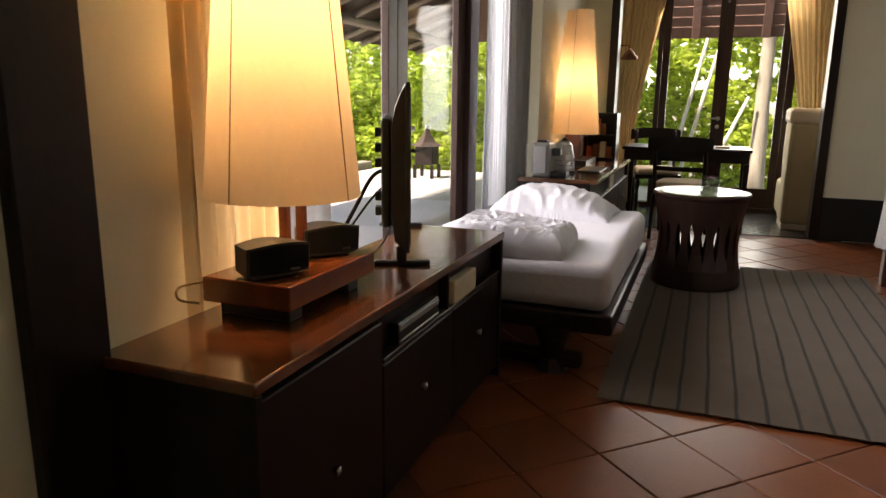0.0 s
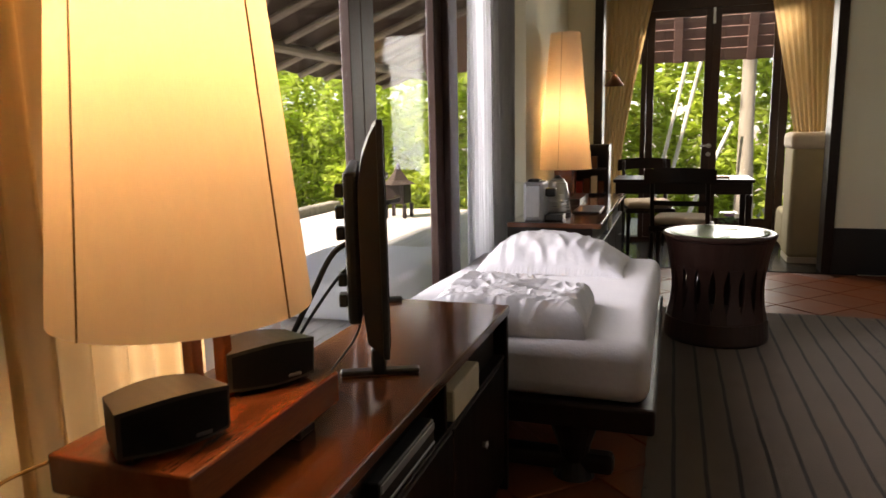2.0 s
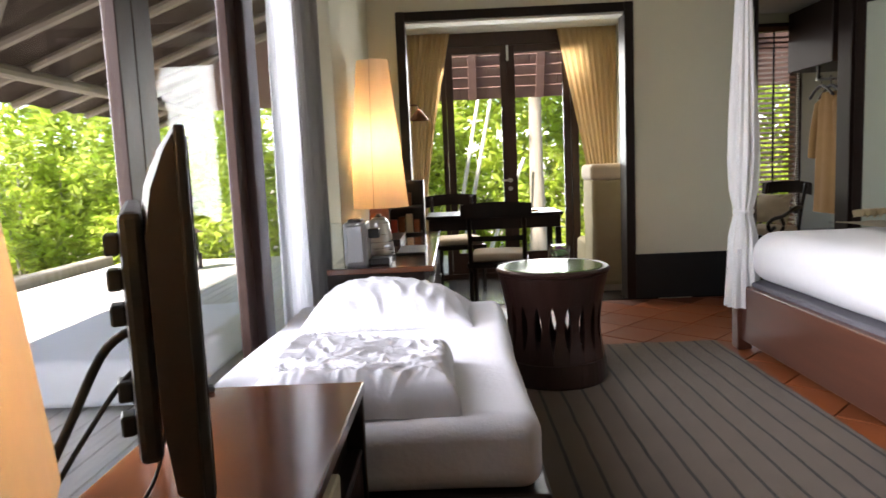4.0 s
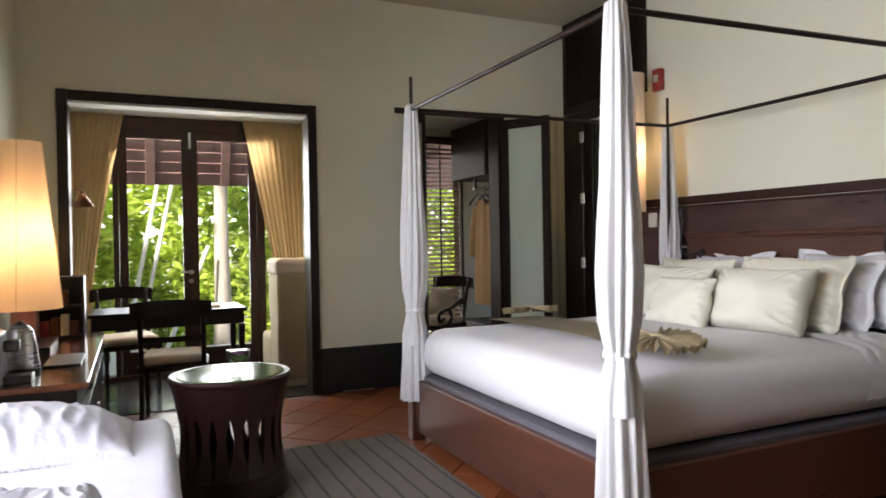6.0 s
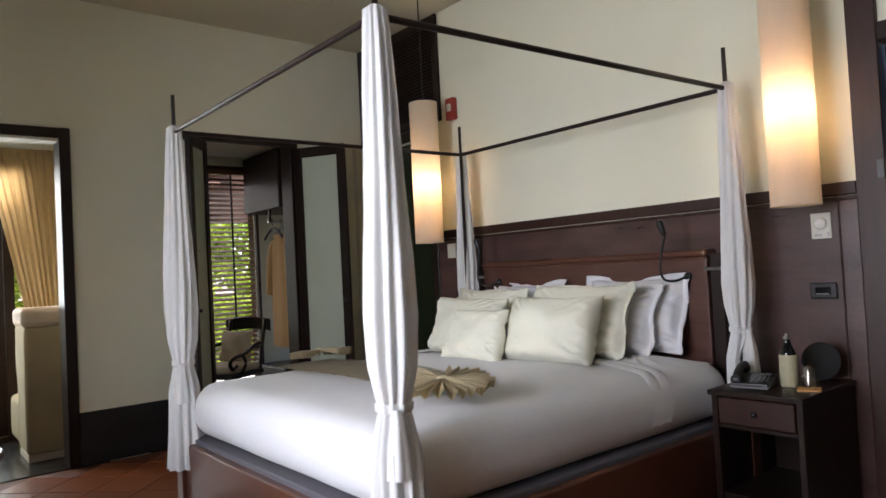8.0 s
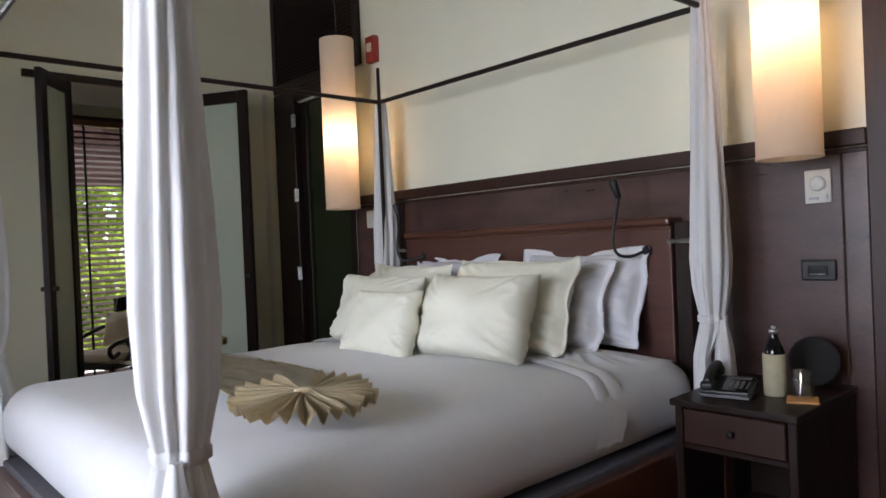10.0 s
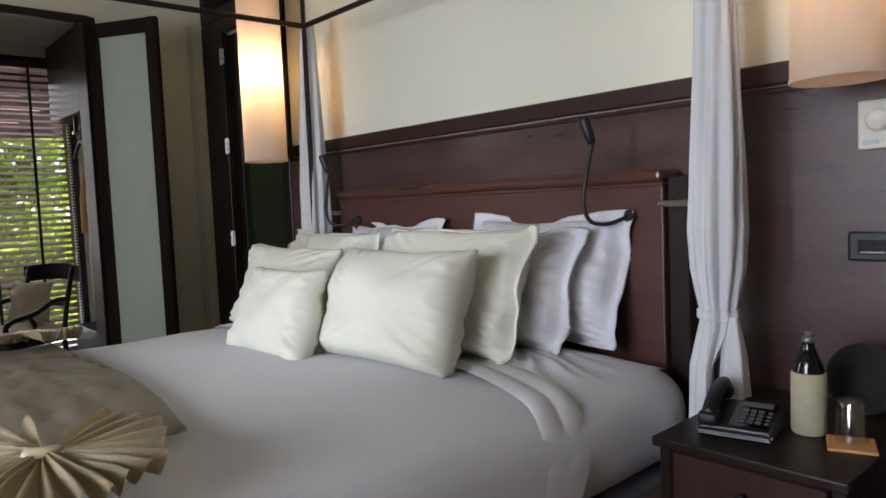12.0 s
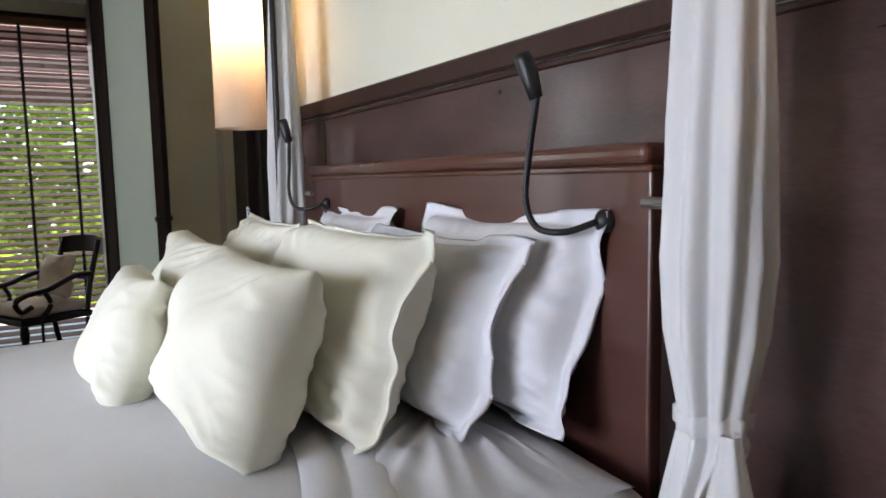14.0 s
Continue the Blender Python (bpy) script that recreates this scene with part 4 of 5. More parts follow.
# bedside table and what stands on it
ns = thing("bedside_table", (3.72, 3.28, 0), "dark wooden bedside table with a drawer and open shelf", "bedside table")
part("top", box(3.43, 4.03, 3.09, 3.535, 0.63, 0.655, 0.005, 2), DARKWOOD, ns)
part("side", box(3.45, 4.02, 3.10, 3.13, 0.0, 0.63, 0.003), DARKWOOD, ns)
part("side", box(3.45, 4.02, 3.495, 3.525, 0.0, 0.63, 0.003), DARKWOOD, ns)
part("back", box(4.0, 4.02, 3.13, 3.495, 0.06, 0.63, 0.003), DARKWOOD, ns)
part("shelf", box(3.46, 4.0, 3.13, 3.495, 0.14, 0.17, 0.003), DARKWOOD, ns)
part("rail", box(3.455, 3.475, 3.13, 3.495, 0.475, 0.495, 0.003), DARKWOOD, ns)
dw_ = part("drawer", box(3.447, 3.99, 3.135, 3.49, 0.498, 0.622, 0.004), FRAMEWOOD, ns)
part("knob", lathe([(0.0, 0.0), (0.006, 0.0), (0.006, 0.012), (0.013, 0.018), (0.011, 0.026), (0.0, 0.028)], (3.447, 3.312, 0.56), 14, None, pose(0, 0, 0, 0, -90)), BLACKP, dw_, smooth=True)
Z = 0.655
ph = thing("telephone", (3.60, 3.45, Z), "black desk telephone with a handset and keypad", "telephone", turn=25)
M = pose(3.61, 3.395, Z, 0, 0, 12) @ Matrix.Diagonal((0.92, 0.86, 0.92, 1))
b = bmesh.new()
lo = [b.verts.new(M @ Vector(p)) for p in ((-0.095, -0.11, 0.004), (0.095, -0.11, 0.004), (0.095, 0.10, 0.004), (-0.095, 0.10, 0.004))]
hi = [b.verts.new(M @ Vector(p)) for p in ((-0.09, -0.105, 0.026), (0.085, -0.105, 0.062), (0.085, 0.095, 0.062), (-0.09, 0.095, 0.026))]
b.faces.new(lo[::-1])
b.faces.new(hi)
for i in range(4):
    b.faces.new((lo[i], lo[(i + 1) % 4], hi[(i + 1) % 4], hi[i]))
bmesh.ops.bevel(b, geom=b.edges[:], offset=0.008, segments=3, affect="EDGES")
part("base", b, BLACKP, ph, smooth=False)
SL = M @ pose(0, 0, 0.0446, 0, -11.6, 0)
part("face", box(-0.075, 0.075, -0.095, 0.015, 0.0, 0.004, 0.002, turn=SL), BLACKG, ph)
b = tube([(-0.085, 0.062, 0.052), (-0.05, 0.062, 0.075), (0.0, 0.062, 0.092), (0.05, 0.062, 0.100), (0.09, 0.062, 0.096)], 0.021, 12)
b.transform(Matrix.Translation((0, 0, 0.004)))
for cx, cz in ((-0.072, 0.042), (0.078, 0.076)):
    box(cx - 0.028, cx + 0.028, 0.034, 0.092, cz - 0.014, cz + 0.024, 0.013, 3, bm=b)
b.transform(M)
part("handset", b, BLACKP, ph, smooth=True)
for i in range(4):
    for j in range(3):
        part("key", box(-0.052 + i * 0.020, -0.040 + i * 0.020, -0.068 + j * 0.021, -0.053 + j * 0.021, 0.003, 0.008, 0.0015, turn=SL), KEYP, ph)
for i in range(4):
    part("key", box(-0.052 + i * 0.020, -0.043 + i * 0.020, -0.090, -0.078, 0.003, 0.007, 0.0015, turn=SL), KEYP, ph)
part("label_strip", box(0.040, 0.066, -0.085, 0.008, 0.003, 0.006, 0.001, turn=SL), KEYP, ph)
bt = thing("water_bottle", (3.70, 3.262, Z), "glass water bottle in a beige woven sleeve", "bottle")
part("sleeve", lathe([(0.0, 0.0), (0.036, 0.0), (0.04, 0.006), (0.04, 0.148), (0.037, 0.152), (0.0, 0.152)], (3.70, 3.262, Z), 24), STONEW, bt, smooth=True)
part("neck", lathe([(0.036, 0.15), (0.034, 0.165), (0.02, 0.20), (0.014, 0.215), (0.014, 0.225)], (3.70, 3.262, Z), 24), BLACKG, bt, smooth=True)
part("stopper", lathe([(0.013, 0.225), (0.016, 0.228), (0.016, 0.238), (0.007, 0.242), (0.009, 0.25), (0.0, 0.253)], (3.70, 3.262, Z), 16), STEEL, bt, smooth=True)
cs = thing("coaster", (3.66, 3.13, Z), "square tan leather coaster", "coaster")
part("pad", box(-0.05, 0.05, -0.05, 0.05, 0, 0.008, 0.002, turn=pose(3.66, 3.155, Z, 0, 0, 20)), COASTER, cs)
gl = thing("drinking_glass", (3.68, 3.16, Z), "clear drinking glass upside down on the coaster", "glass")
part("wall", lathe([(0.037, 0.009), (0.033, 0.10), (0.028, 0.112), (0.0, 0.114), (0.0, 0.108), (0.026, 0.106), (0.031, 0.098), (0.035, 0.009)], (3.68, 3.16, Z), 24), TINTGL, gl, smooth=True)
dc = thing("round_tray", (3.90, 3.17, Z), "black round tray leaning against the panelling", "tray")
part("disc", lathe([(0.0, 0.0), (0.08, 0.0), (0.092, 0.006), (0.092, 0.012), (0.08, 0.01), (0.0, 0.008)], (3.93, 3.205, Z + 0.095), 36, None, pose(0, 0, 0, 0, -78)), MATTEB, dc, smooth=True)

# wall plates
pr = thing("motion_sensor", (4.03, 3.2, 1.4), "ivory wall sensor with a round dial", "wall sensor")
part("plate", box(4.022, 4.037, 3.155, 3.25, 1.352, 1.482, 0.004, 2), IVORY, pr)
part("dial", lathe([(0.0, 0.0), (0.028, 0.0), (0.03, 0.008), (0.022, 0.02), (0.0, 0.024)], (4.022, 3.2, 1.428), 22, None, pose(0, 0, 0, 0, -90)), WHITE_P, pr, smooth=True)
part("slot", box(4.018, 4.023, 3.20, 3.235, 1.365, 1.375, 0.001), SILVERP, pr)
part("slot", box(4.018, 4.023, 3.165, 3.172, 1.365, 1.385, 0.001), SILVERP, pr)
sw = thing("light_switch", (4.03, 3.21, 1.09), "black rectangular light switch plate", "light switch")
part("plate", box(4.020, 4.037, 3.148, 3.275, 1.050, 1.132, 0.008, 3), BLACKP, sw)
part("rocker", box(4.014, 4.021, 3.175, 3.248, 1.070, 1.110, 0.003), BLACKG, sw)
part("rocker_edge", box(4.0125, 4.0145, 3.182, 3.242, 1.074, 1.078, 0.0005), SILVERP, sw)
pl = thing("wall_socket", (4.03, 6.09, 1.39), "ivory wall switch beside the far pendant", "wall switch")
part("plate", box(4.018, 4.037, 6.05, 6.14, 1.39, 1.51, 0.004, 2), IVORY, pl)
fa = thing("fire_alarm", (4.03, 6.02, 2.6), "red fire alarm strobe on the wall", "fire alarm")
part("body", box(4.01, 4.059, 5.965, 6.065, 2.53, 2.71, 0.008, 2), REDP, fa)
part("lens", box(4.0, 4.011, 5.99, 6.04, 2.60, 2.66, 0.004), IVORY, fa)

# ---- media console ----
CX0, CX1, CY0, CY1, CZ = -0.735, -0.32, 1.46, 3.22, 0.653
co = thing("media_console", (-0.53, 2.3, 0), "low dark wooden media console with a polished top", "console")
part("top", box(CX0, CX1, CY0, CY1, CZ - 0.03, CZ, 0.005, 2), CONTOP, co)
part("carcass", box(CX0, CX1 - 0.05, CY0 + 0.01, CY1 - 0.01, 0.02, CZ - 0.031, 0.003), DARKWOOD, co)
part("end_panel", box(CX0, CX1 - 0.004, CY0 + 0.004, CY0 + 0.03, 0.0, CZ - 0.031, 0.003), DARKWOOD, co)
part("end_panel", box(CX0, CX1 - 0.004, CY1 - 0.03, CY1 - 0.004, 0.0, CZ - 0.031, 0.003), DARKWOOD, co)
for y0, y1 in ((1.495, 2.05), (2.055, 2.62), (2.625, 3.185)):
    d = part("door", box(CX1 - 0.049, CX1 - 0.012, y0, y1, 0.05, 0.47 if y0 > 2 else 0.60, 0.004), DARKWOOD, co)
    part("knob", lathe([(0.0, 0.0), (0.008, 0.0), (0.008, 0.008), (0.014, 0.014), (0.0, 0.02)], (CX1 - 0.012, y0 + 0.28, 0.30), 12, None, pose(0, 0, 0, 0, 90)), STEEL, d, smooth=True)
part("shelf_edge", box(CX1 - 0.049, CX1 - 0.010, 2.055, 3.185, 0.475, 0.49, 0.003), DARKWOOD, co)
part("divider", box(CX1 - 0.049, CX1 - 0.011, 2.56, 2.575, 0.49, CZ - 0.031, 0.003), DARKWOOD, co)
pj = thing("disc_player", (-0.36, 2.28, 0.49), "silver-fronted disc player in the console shelf", "disc player")
part("body", box(CX1 - 0.048, CX1 - 0.014, 2.16, 2.48, 0.49, 0.56, 0.003), BLACKP, pj)
part("trim", box(CX1 - 0.014, CX1 - 0.010, 2.165, 2.475, 0.535, 0.555, 0.002), SILVERP, pj)
part("trim", box(CX1 - 0.014, CX1 - 0.010, 2.165, 2.475, 0.50, 0.508, 0.002), SILVERP, pj)
bx = thing("tissue_box", (-0.36, 2.75, 0.49), "small cream box in the console shelf", "box")
part("carton", box(CX1 - 0.048, CX1 - 0.008, 2.62, 2.86, 0.49, 0.575, 0.004), PAPER, bx)


def table_lamp(x, y, z, base, label, rise=0.285):
    """A tall tapered fabric shade on a slab of polished wood."""
    t = thing("table_lamp", (x, y, z), label, "table lamp", "table lamps")
    zb = z + rise
    part("shade", lathe([(0.199, zb), (0.199, zb + 0.006), (0.152, zb + 0.49), (0.107, zb + 0.97)], (x, y, 0), 48), SHADE, t, smooth=True)
    for a in range(4):
        c, s = math.cos(radians(-95 + a * 90)), math.sin(radians(-95 + a * 90))
        part("seam", rod((x + 0.2005 * c, y + 0.2005 * s, zb), (x + 0.108 * c, y + 0.108 * s, zb + 0.97), 0.0014, n=6), SEAM, t)
    part("bulb", lathe([(0.0, -0.06), (0.024, -0.045), (0.032, 0.0), (0.02, 0.04), (0.014, 0.07)], (x, y, zb + 0.50), 14), GLOW, t, smooth=True)
    lamp("table_light", "POINT", pose(x, y, zb + 0.43), 3.8, WARM, radius=0.05)
    base(t)
    return t


def base1(t):
    part("base", box(-0.70, -0.44, 1.77, 2.22, CZ + 0.04, CZ + 0.105, 0.005, 2), REDWOOD, t)
    part("foot", box(-0.68, -0.47, 1.81, 1.87, CZ, CZ + 0.041, 0.003), DARKWOOD, t)
    part("foot", box(-0.68, -0.47, 2.11, 2.17, CZ, CZ + 0.041, 0.003), DARKWOOD, t)
    for y in (1.95, 2.03):
        part("post", box(-0.59, -0.565, y, y + 0.025, CZ + 0.105, 1.30, 0.003), REDWOOD, t)


table_lamp(-0.555, 1.93, CZ, base1, "tall tapered cream table lamp, lit, on the media console", 0.30)
for y, tn in ((1.86, 12), (2.13, 8)):
    s = thing("speaker", (-0.57, y, CZ + 0.105), "small black angular loudspeaker on the lamp base", "loudspeaker", "loudspeakers")
    M = pose(-0.555, y, CZ + 0.105, 0, 0, tn + 48)
    b = bmesh.new()
    rings = []
    for k in range(9):
        q = k / 8
        bow = 0.022 * math.sin(math.pi * q)
        hh = 0.082 + 0.012 * math.sin(math.pi * q)
        px = -0.085 + 0.17 * q
        rings.append([b.verts.new((px, -0.045 - bow, 0.010)), b.verts.new((px, -0.052 - bow, hh)), b.verts.new((px * 0.86, 0.05, hh * 0.94)), b.verts.new((px * 0.86, 0.05, 0.010))])
    for r0, r1 in zip(rings, rings[1:]):
        for k in range(4):
            b.faces.new((r0[k], r0[(k + 1) % 4], r1[(k + 1) % 4], r1[k]))
    b.faces.new(rings[0])
    b.faces.new(rings[-1][::-1])
    b.transform(M)
    part("cabinet", b, SPEAKER, s)

    def mesh_front(u, v):
        return (-0.079 + 0.158 * u, -0.0515 - 0.022 * math.sin(math.pi * u) - 0.006 * v, 0.017 + (0.060 + 0.012 * math.sin(math.pi * u)) * v)
    b = sheet(mesh_front, 12, 2, 0.003)
    b.transform(M)
    part("grille", b, MATTEB, s)
    part("badge", box(0.02, 0.045, -0.0735, -0.071, 0.022, 0.028, 0.0005, turn=M), KEYP, s)
    part("stand", box(-0.06, 0.06, -0.035, 0.035, 0.0, 0.010, 0.002, turn=M), BLACKP, s)
wr_ = thing("cable", (-0.70, 1.7, CZ + 0.1), "thin brown lamp cable beside the speaker", "cable")
part("wire", tube([(-0.70, 1.78, CZ + 0.09), (-0.69, 1.68, CZ + 0.10), (-0.62, 1.60, CZ + 0.10), (-0.58, 1.62, CZ + 0.09)], 0.003), SEAM, wr_)

# television, seen along its edge
TM = pose(-0.43, 2.46, 0, 0, 0, 25)
tv = thing("television", (-0.5, 2.8, CZ), "flat black television on two feet with hanging cables", "television")
part("bezel", box(-0.016, 0.0, 0.0, 0.84, 0.70, 1.255, 0.004, 2, turn=TM), BLACKP, tv)
part("screen", box(0.0, 0.003, 0.015, 0.825, 0.725, 1.24, 0.001, turn=TM), BLACKG, tv)
bs = bmesh.new()
prof = ((-0.016, 0.71), (-0.05, 0.74), (-0.062, 0.85), (-0.062, 1.10), (-0.05, 1.17), (-0.03, 1.22), (-0.016, 1.245))
ends = [[bs.verts.new((x, y, z)) for x, z in prof] for y in (0.004, 0.836)]
bs.faces.new(ends[0])
bs.faces.new(ends[1][::-1])
for k in range(len(prof)):
    q = (k + 1) % len(prof)
    bs.faces.new((ends[0][k], ends[0][q], ends[1][q], ends[1][k]))
bs.transform(TM)
part("back_shell", bs, TVSIDE, tv)
part("back_cover", box(-0.095, -0.062, 0.03, 0.79, 0.78, 1.14, 0.01, 2, turn=TM), BLACKP, tv)
for z in (0.82, 0.87, 0.98, 1.03, 1.08):
    part("bracket", box(-0.115, -0.095, 0.05, 0.09, z, z + 0.03, 0.003, turn=TM), BLACKP, tv)
for y in (0.03, 0.76):
    b = box(-0.12, 0.07, y, y + 0.03, CZ, CZ + 0.014, 0.004, turn=TM)
    box(-0.045, -0.01, y, y + 0.03, CZ, 0.72, 0.004, bm=b, turn=TM)
    part("foot", b, BLACKP, tv)
part("cable", tube([(-0.51, 2.50, 0.98), (-0.57, 2.47, 0.95), (-0.61, 2.42, 0.85), (-0.66, 2.36, 0.72), (-0.69, 2.33, CZ + 0.006)], 0.007), BLACKP, tv, smooth=True)
part("cable", tube([(-0.51, 2.50, 0.93), (-0.555, 2.48, 0.90), (-0.60, 2.42, 0.82), (-0.65, 2.37, 0.72)], 0.004), BLACKP, tv, smooth=True)
part("plug_lead", tube([(-0.51, 2.50, 0.82), (-0.53, 2.48, 0.74), (-0.58, 2.42, CZ + 0.006)], 0.003), BLACKP, tv, smooth=True)

# ---- daybed ----
DX0, DX1, DY0, DY1 = -0.90, 0.135, 3.24, 4.86
db = thing("daybed", (-0.4, 4.0, 0), "low dark wooden daybed with a white fitted mattress", "daybed")
part("frame", box(DX0, DX1 + 0.02, DY0 - 0.01, DY1 + 0.02, 0.235, 0.325, 0.012, 2), DARKWOOD, db)
for x in (-0.70, -0.12):
    for y in (3.36, 4.66):
        part("leg", lathe([(0.05, 0.0), (0.075, 0.01), (0.05, 0.07), (0.06, 0.13), (0.085, 0.20), (0.085, 0.236)], (x, y, 0), 16, None, None, True), DARKWOOD, db)
part("stretcher", box(-0.85, 0.02, 3.32, 3.40, 0.03, 0.10, 0.02, 2), DARKWOOD, db)
part("mattress", soft_box(DX0 + 0.02, DX1, DY0, DY1, 0.325, 0.535, 0.06, 0.012, 3.0, 0.01, seed=8.0), SHEET, db, "white fitted sheet", smooth=True)
bl = thing("bolster", (-0.38, 4.6, 0.53), "large crumpled white pillow on the daybed", "pillow")


def crushed_pillow(side):
    def f(u, v):
        a, c = 2 * u - 1, 2 * v - 1
        puff = max(0.0, (1 - abs(a) ** 2.6) * (1 - abs(c) ** 2.4)) ** 0.62
        x, y = -0.37 + 0.36 * a * (1 - 0.06 * (1 - c * c)), 4.49 + 0.27 * c * (1 - 0.10 * (1 - a * a))
        p = Vector((a * 3.0, c * 1.2, 3.0))
        crease = (1 - abs(noise.noise(p * 1.6 + Vector((0.8 * c, 0, 0)))) * 2.4) * 0.011 + 0.006 * noise.noise(p * 3.4)
        top = 0.548 + 0.160 * puff * (1 - 0.16 * a) + crease * min(1, 2.2 * puff)
        return (x, y, top if side else 0.536 + 0.006 * puff)
    return f


b = sheet(crushed_pillow(True), 80, 50)
low = bpy.data.meshes.new("tmp")
b2 = sheet(crushed_pillow(False), 80, 50)
b2.to_mesh(low)
b2.free()
b.from_mesh(low)
bpy.data.meshes.remove(low)
bmesh.ops.remove_doubles(b, verts=[v for v in b.verts if len(v.link_faces) < 4], dist=0.014)
part("cushion", b, SHEET, bl, smooth=True)
dv = thing("folded_duvet", (-0.35, 3.9, 0.53), "rumpled folded white duvet on the daybed", "duvet")


def duvet(u, v):
    x, y = -0.66 + 0.57 * u, 3.27 + 0.50 * v
    d = min(min(u, 1 - u) * 0.57, min(v, 1 - v) * 0.50)
    e = min(1, d / 0.055)
    h = 0.10 * math.sqrt(max(0, 1 - (1 - e) ** 2))
    c = Vector((x, y, 0))
    r1 = 1 - abs(noise.noise(Vector((x * 5 + y * 3, y * 7 - x * 2, 1.0)))) * 2
    r2 = 1 - abs(noise.noise(Vector((x * 13 - y * 5, y * 15, 4.0)) + 0.6 * noise.noise_vector(c * 8))) * 2
    r3 = 1 - abs(noise.noise(Vector((x * 31 + y * 9, y * 27 - x * 12, 8.0)) + 0.8 * noise.noise_vector(c * 14))) * 2
    sag = 0.03 * noise.noise(Vector((x * 3, y * 3.4, 9.0)))
    wob = noise.noise_vector(c * 9) * 0.018
    return (x + wob.x, y + wob.y, 0.528 + h + (sag + 0.014 * r1 + 0.010 * r2 + 0.005 * r3) * (0.15 + 0.85 * e))


part("cover", sheet(duvet, 150, 150), SHEET, dv, smooth=True)

# rug
rg = thing("rug", (0.12, 3.11, 0), "grey-brown wool rug with thin dark stripes", "rug")


def pile(u, v):
    x, y = 0.12 + 1.45 * u, 3.11 + 2.76 * v
    w = 0.006 * noise.noise(Vector((x * 9, y * 9, 0)))
    return (x + (w if u in (0, 1) else 0), y + (w if v in (0, 1) else 0), 0.014 + 0.002 * noise.noise(Vector((x * 3, y * 3, 4))))


part("wool_field", sheet(pile, 40, 60, 0.012), RUG, rg, smooth=True)

# drum table
DTX, DTY = 0.45, 5.26
dt = thing("drum_table", (DTX, DTY, 0), "round dark wooden drum table with slatted waist", "side table")
part("tabletop", lathe([(0.0, 0.60), (0.27, 0.60), (0.305, 0.605), (0.31, 0.62), (0.30, 0.632), (0.28, 0.628), (0.0, 0.628)], (DTX, DTY, 0), 48), DRUMW, dt, smooth=False)
part("glass_inlay", lathe([(0.0, 0.629), (0.268, 0.629), (0.268, 0.634), (0.0, 0.634)], (DTX, DTY, 0), 48), TABLEGL, dt, "glass inlay with the garden's green reflection in its colour")
part("collar", lathe([(0.25, 0.44), (0.266, 0.45), (0.279, 0.52), (0.299, 0.60), (0.27, 0.60)], (DTX, DTY, 0), 48), DRUMW, dt)
part("plinth", lathe([(0.0, 0.014), (0.285, 0.014), (0.29, 0.03), (0.28, 0.14), (0.26, 0.14), (0.0, 0.12)], (DTX, DTY, 0), 48), DRUMW, dt)
for i in range(20):
    a = 2 * math.pi * i / 20
    b = bmesh.new()
    rows = []
    for z, w, r in ((0.12, 0.045, 0.276), (0.20, 0.040, 0.262), (0.25, 0.028, 0.256), (0.31, 0.020, 0.252), (0.37, 0.022, 0.254), (0.42, 0.032, 0.260), (0.46, 0.045, 0.266)):
        rows.append([b.verts.new((r + dx, dy, z)) for dx, dy in ((-0.02, -w), (0.0, -w), (0.0, w), (-0.02, w))])
    for r0, r1 in zip(rows, rows[1:]):
        for k in range(4):
            b.faces.new((r0[k], r0[(k + 1) % 4], r1[(k + 1) % 4], r1[k]))
    b.transform(pose(DTX, DTY, 0, 0, 0, math.degrees(a)))
    part("slat", b, DRUMW, dt)
vs = thing("flower_glass", (0.50, 5.33, 0.634), "square glass holding a small green flower", "vase")
part("glass", box(0.445, 0.555, 5.275, 5.385, 0.634, 0.735, 0.006, 2), TINTGL, vs)
fl = bmesh.new()
for i in range(14):
    a, r = i * 2.4, 0.008 + 0.0026 * i
    box(-0.014, 0.014, -0.009, 0.009, -0.003, 0.003, 0.002, bm=fl, turn=pose(0.50 + r * math.cos(a), 5.33 + r * math.sin(a), 0.68 + 0.012 * (i % 3), 30 * math.sin(a), 40 * math.cos(a), math.degrees(a)))
part("leaves", fl, GREENP, vs)
fl = bmesh.new()
for i in range(8):
    a = i * 2.4
    box(-0.012, 0.012, -0.006, 0.006, -0.002, 0.002, 0.002, bm=fl, turn=pose(0.50 + 0.018 * math.cos(a), 5.33 + 0.018 * math.sin(a), 0.718, 30, 20, math.degrees(a)))
part("petals", fl, PURPLEP, vs)

# ---- sideboard by the terrace wall ----
sb = thing("sideboard", (-0.47, 5.8, 0), "dark wooden sideboard with a polished top", "sideboard")
part("top", box(-0.735, -0.19, 4.95, 6.95, 0.67, 0.70, 0.005, 2), CONTOP, sb)
part("carcass", box(-0.735, -0.24, 4.97, 6.93, 0.02, 0.669, 0.003), DARKWOOD, sb)
for y0 in (4.98, 5.63, 6.28):
    d = part("door", box(-0.24, -0.205, y0, y0 + 0.64, 0.04, 0.55, 0.004), DARKWOOD, sb)
    part("knob", lathe([(0.0, 0.0), (0.008, 0.0), (0.014, 0.014), (0.0, 0.02)], (-0.205, y0 + 0.3, 0.4), 12, None, pose(0, 0, 0, 0, 90)), STEEL, d, smooth=True)


def base2(t):
    part("base", box(-0.68, -0.43, 5.92, 6.42, 0.70, 0.745, 0.004, 2), DARKWOOD, t)
    part("stem", box(-0.645, -0.515, 6.11, 6.25, 0.745, 1.03, 0.004, 2), REDWOOD, t)


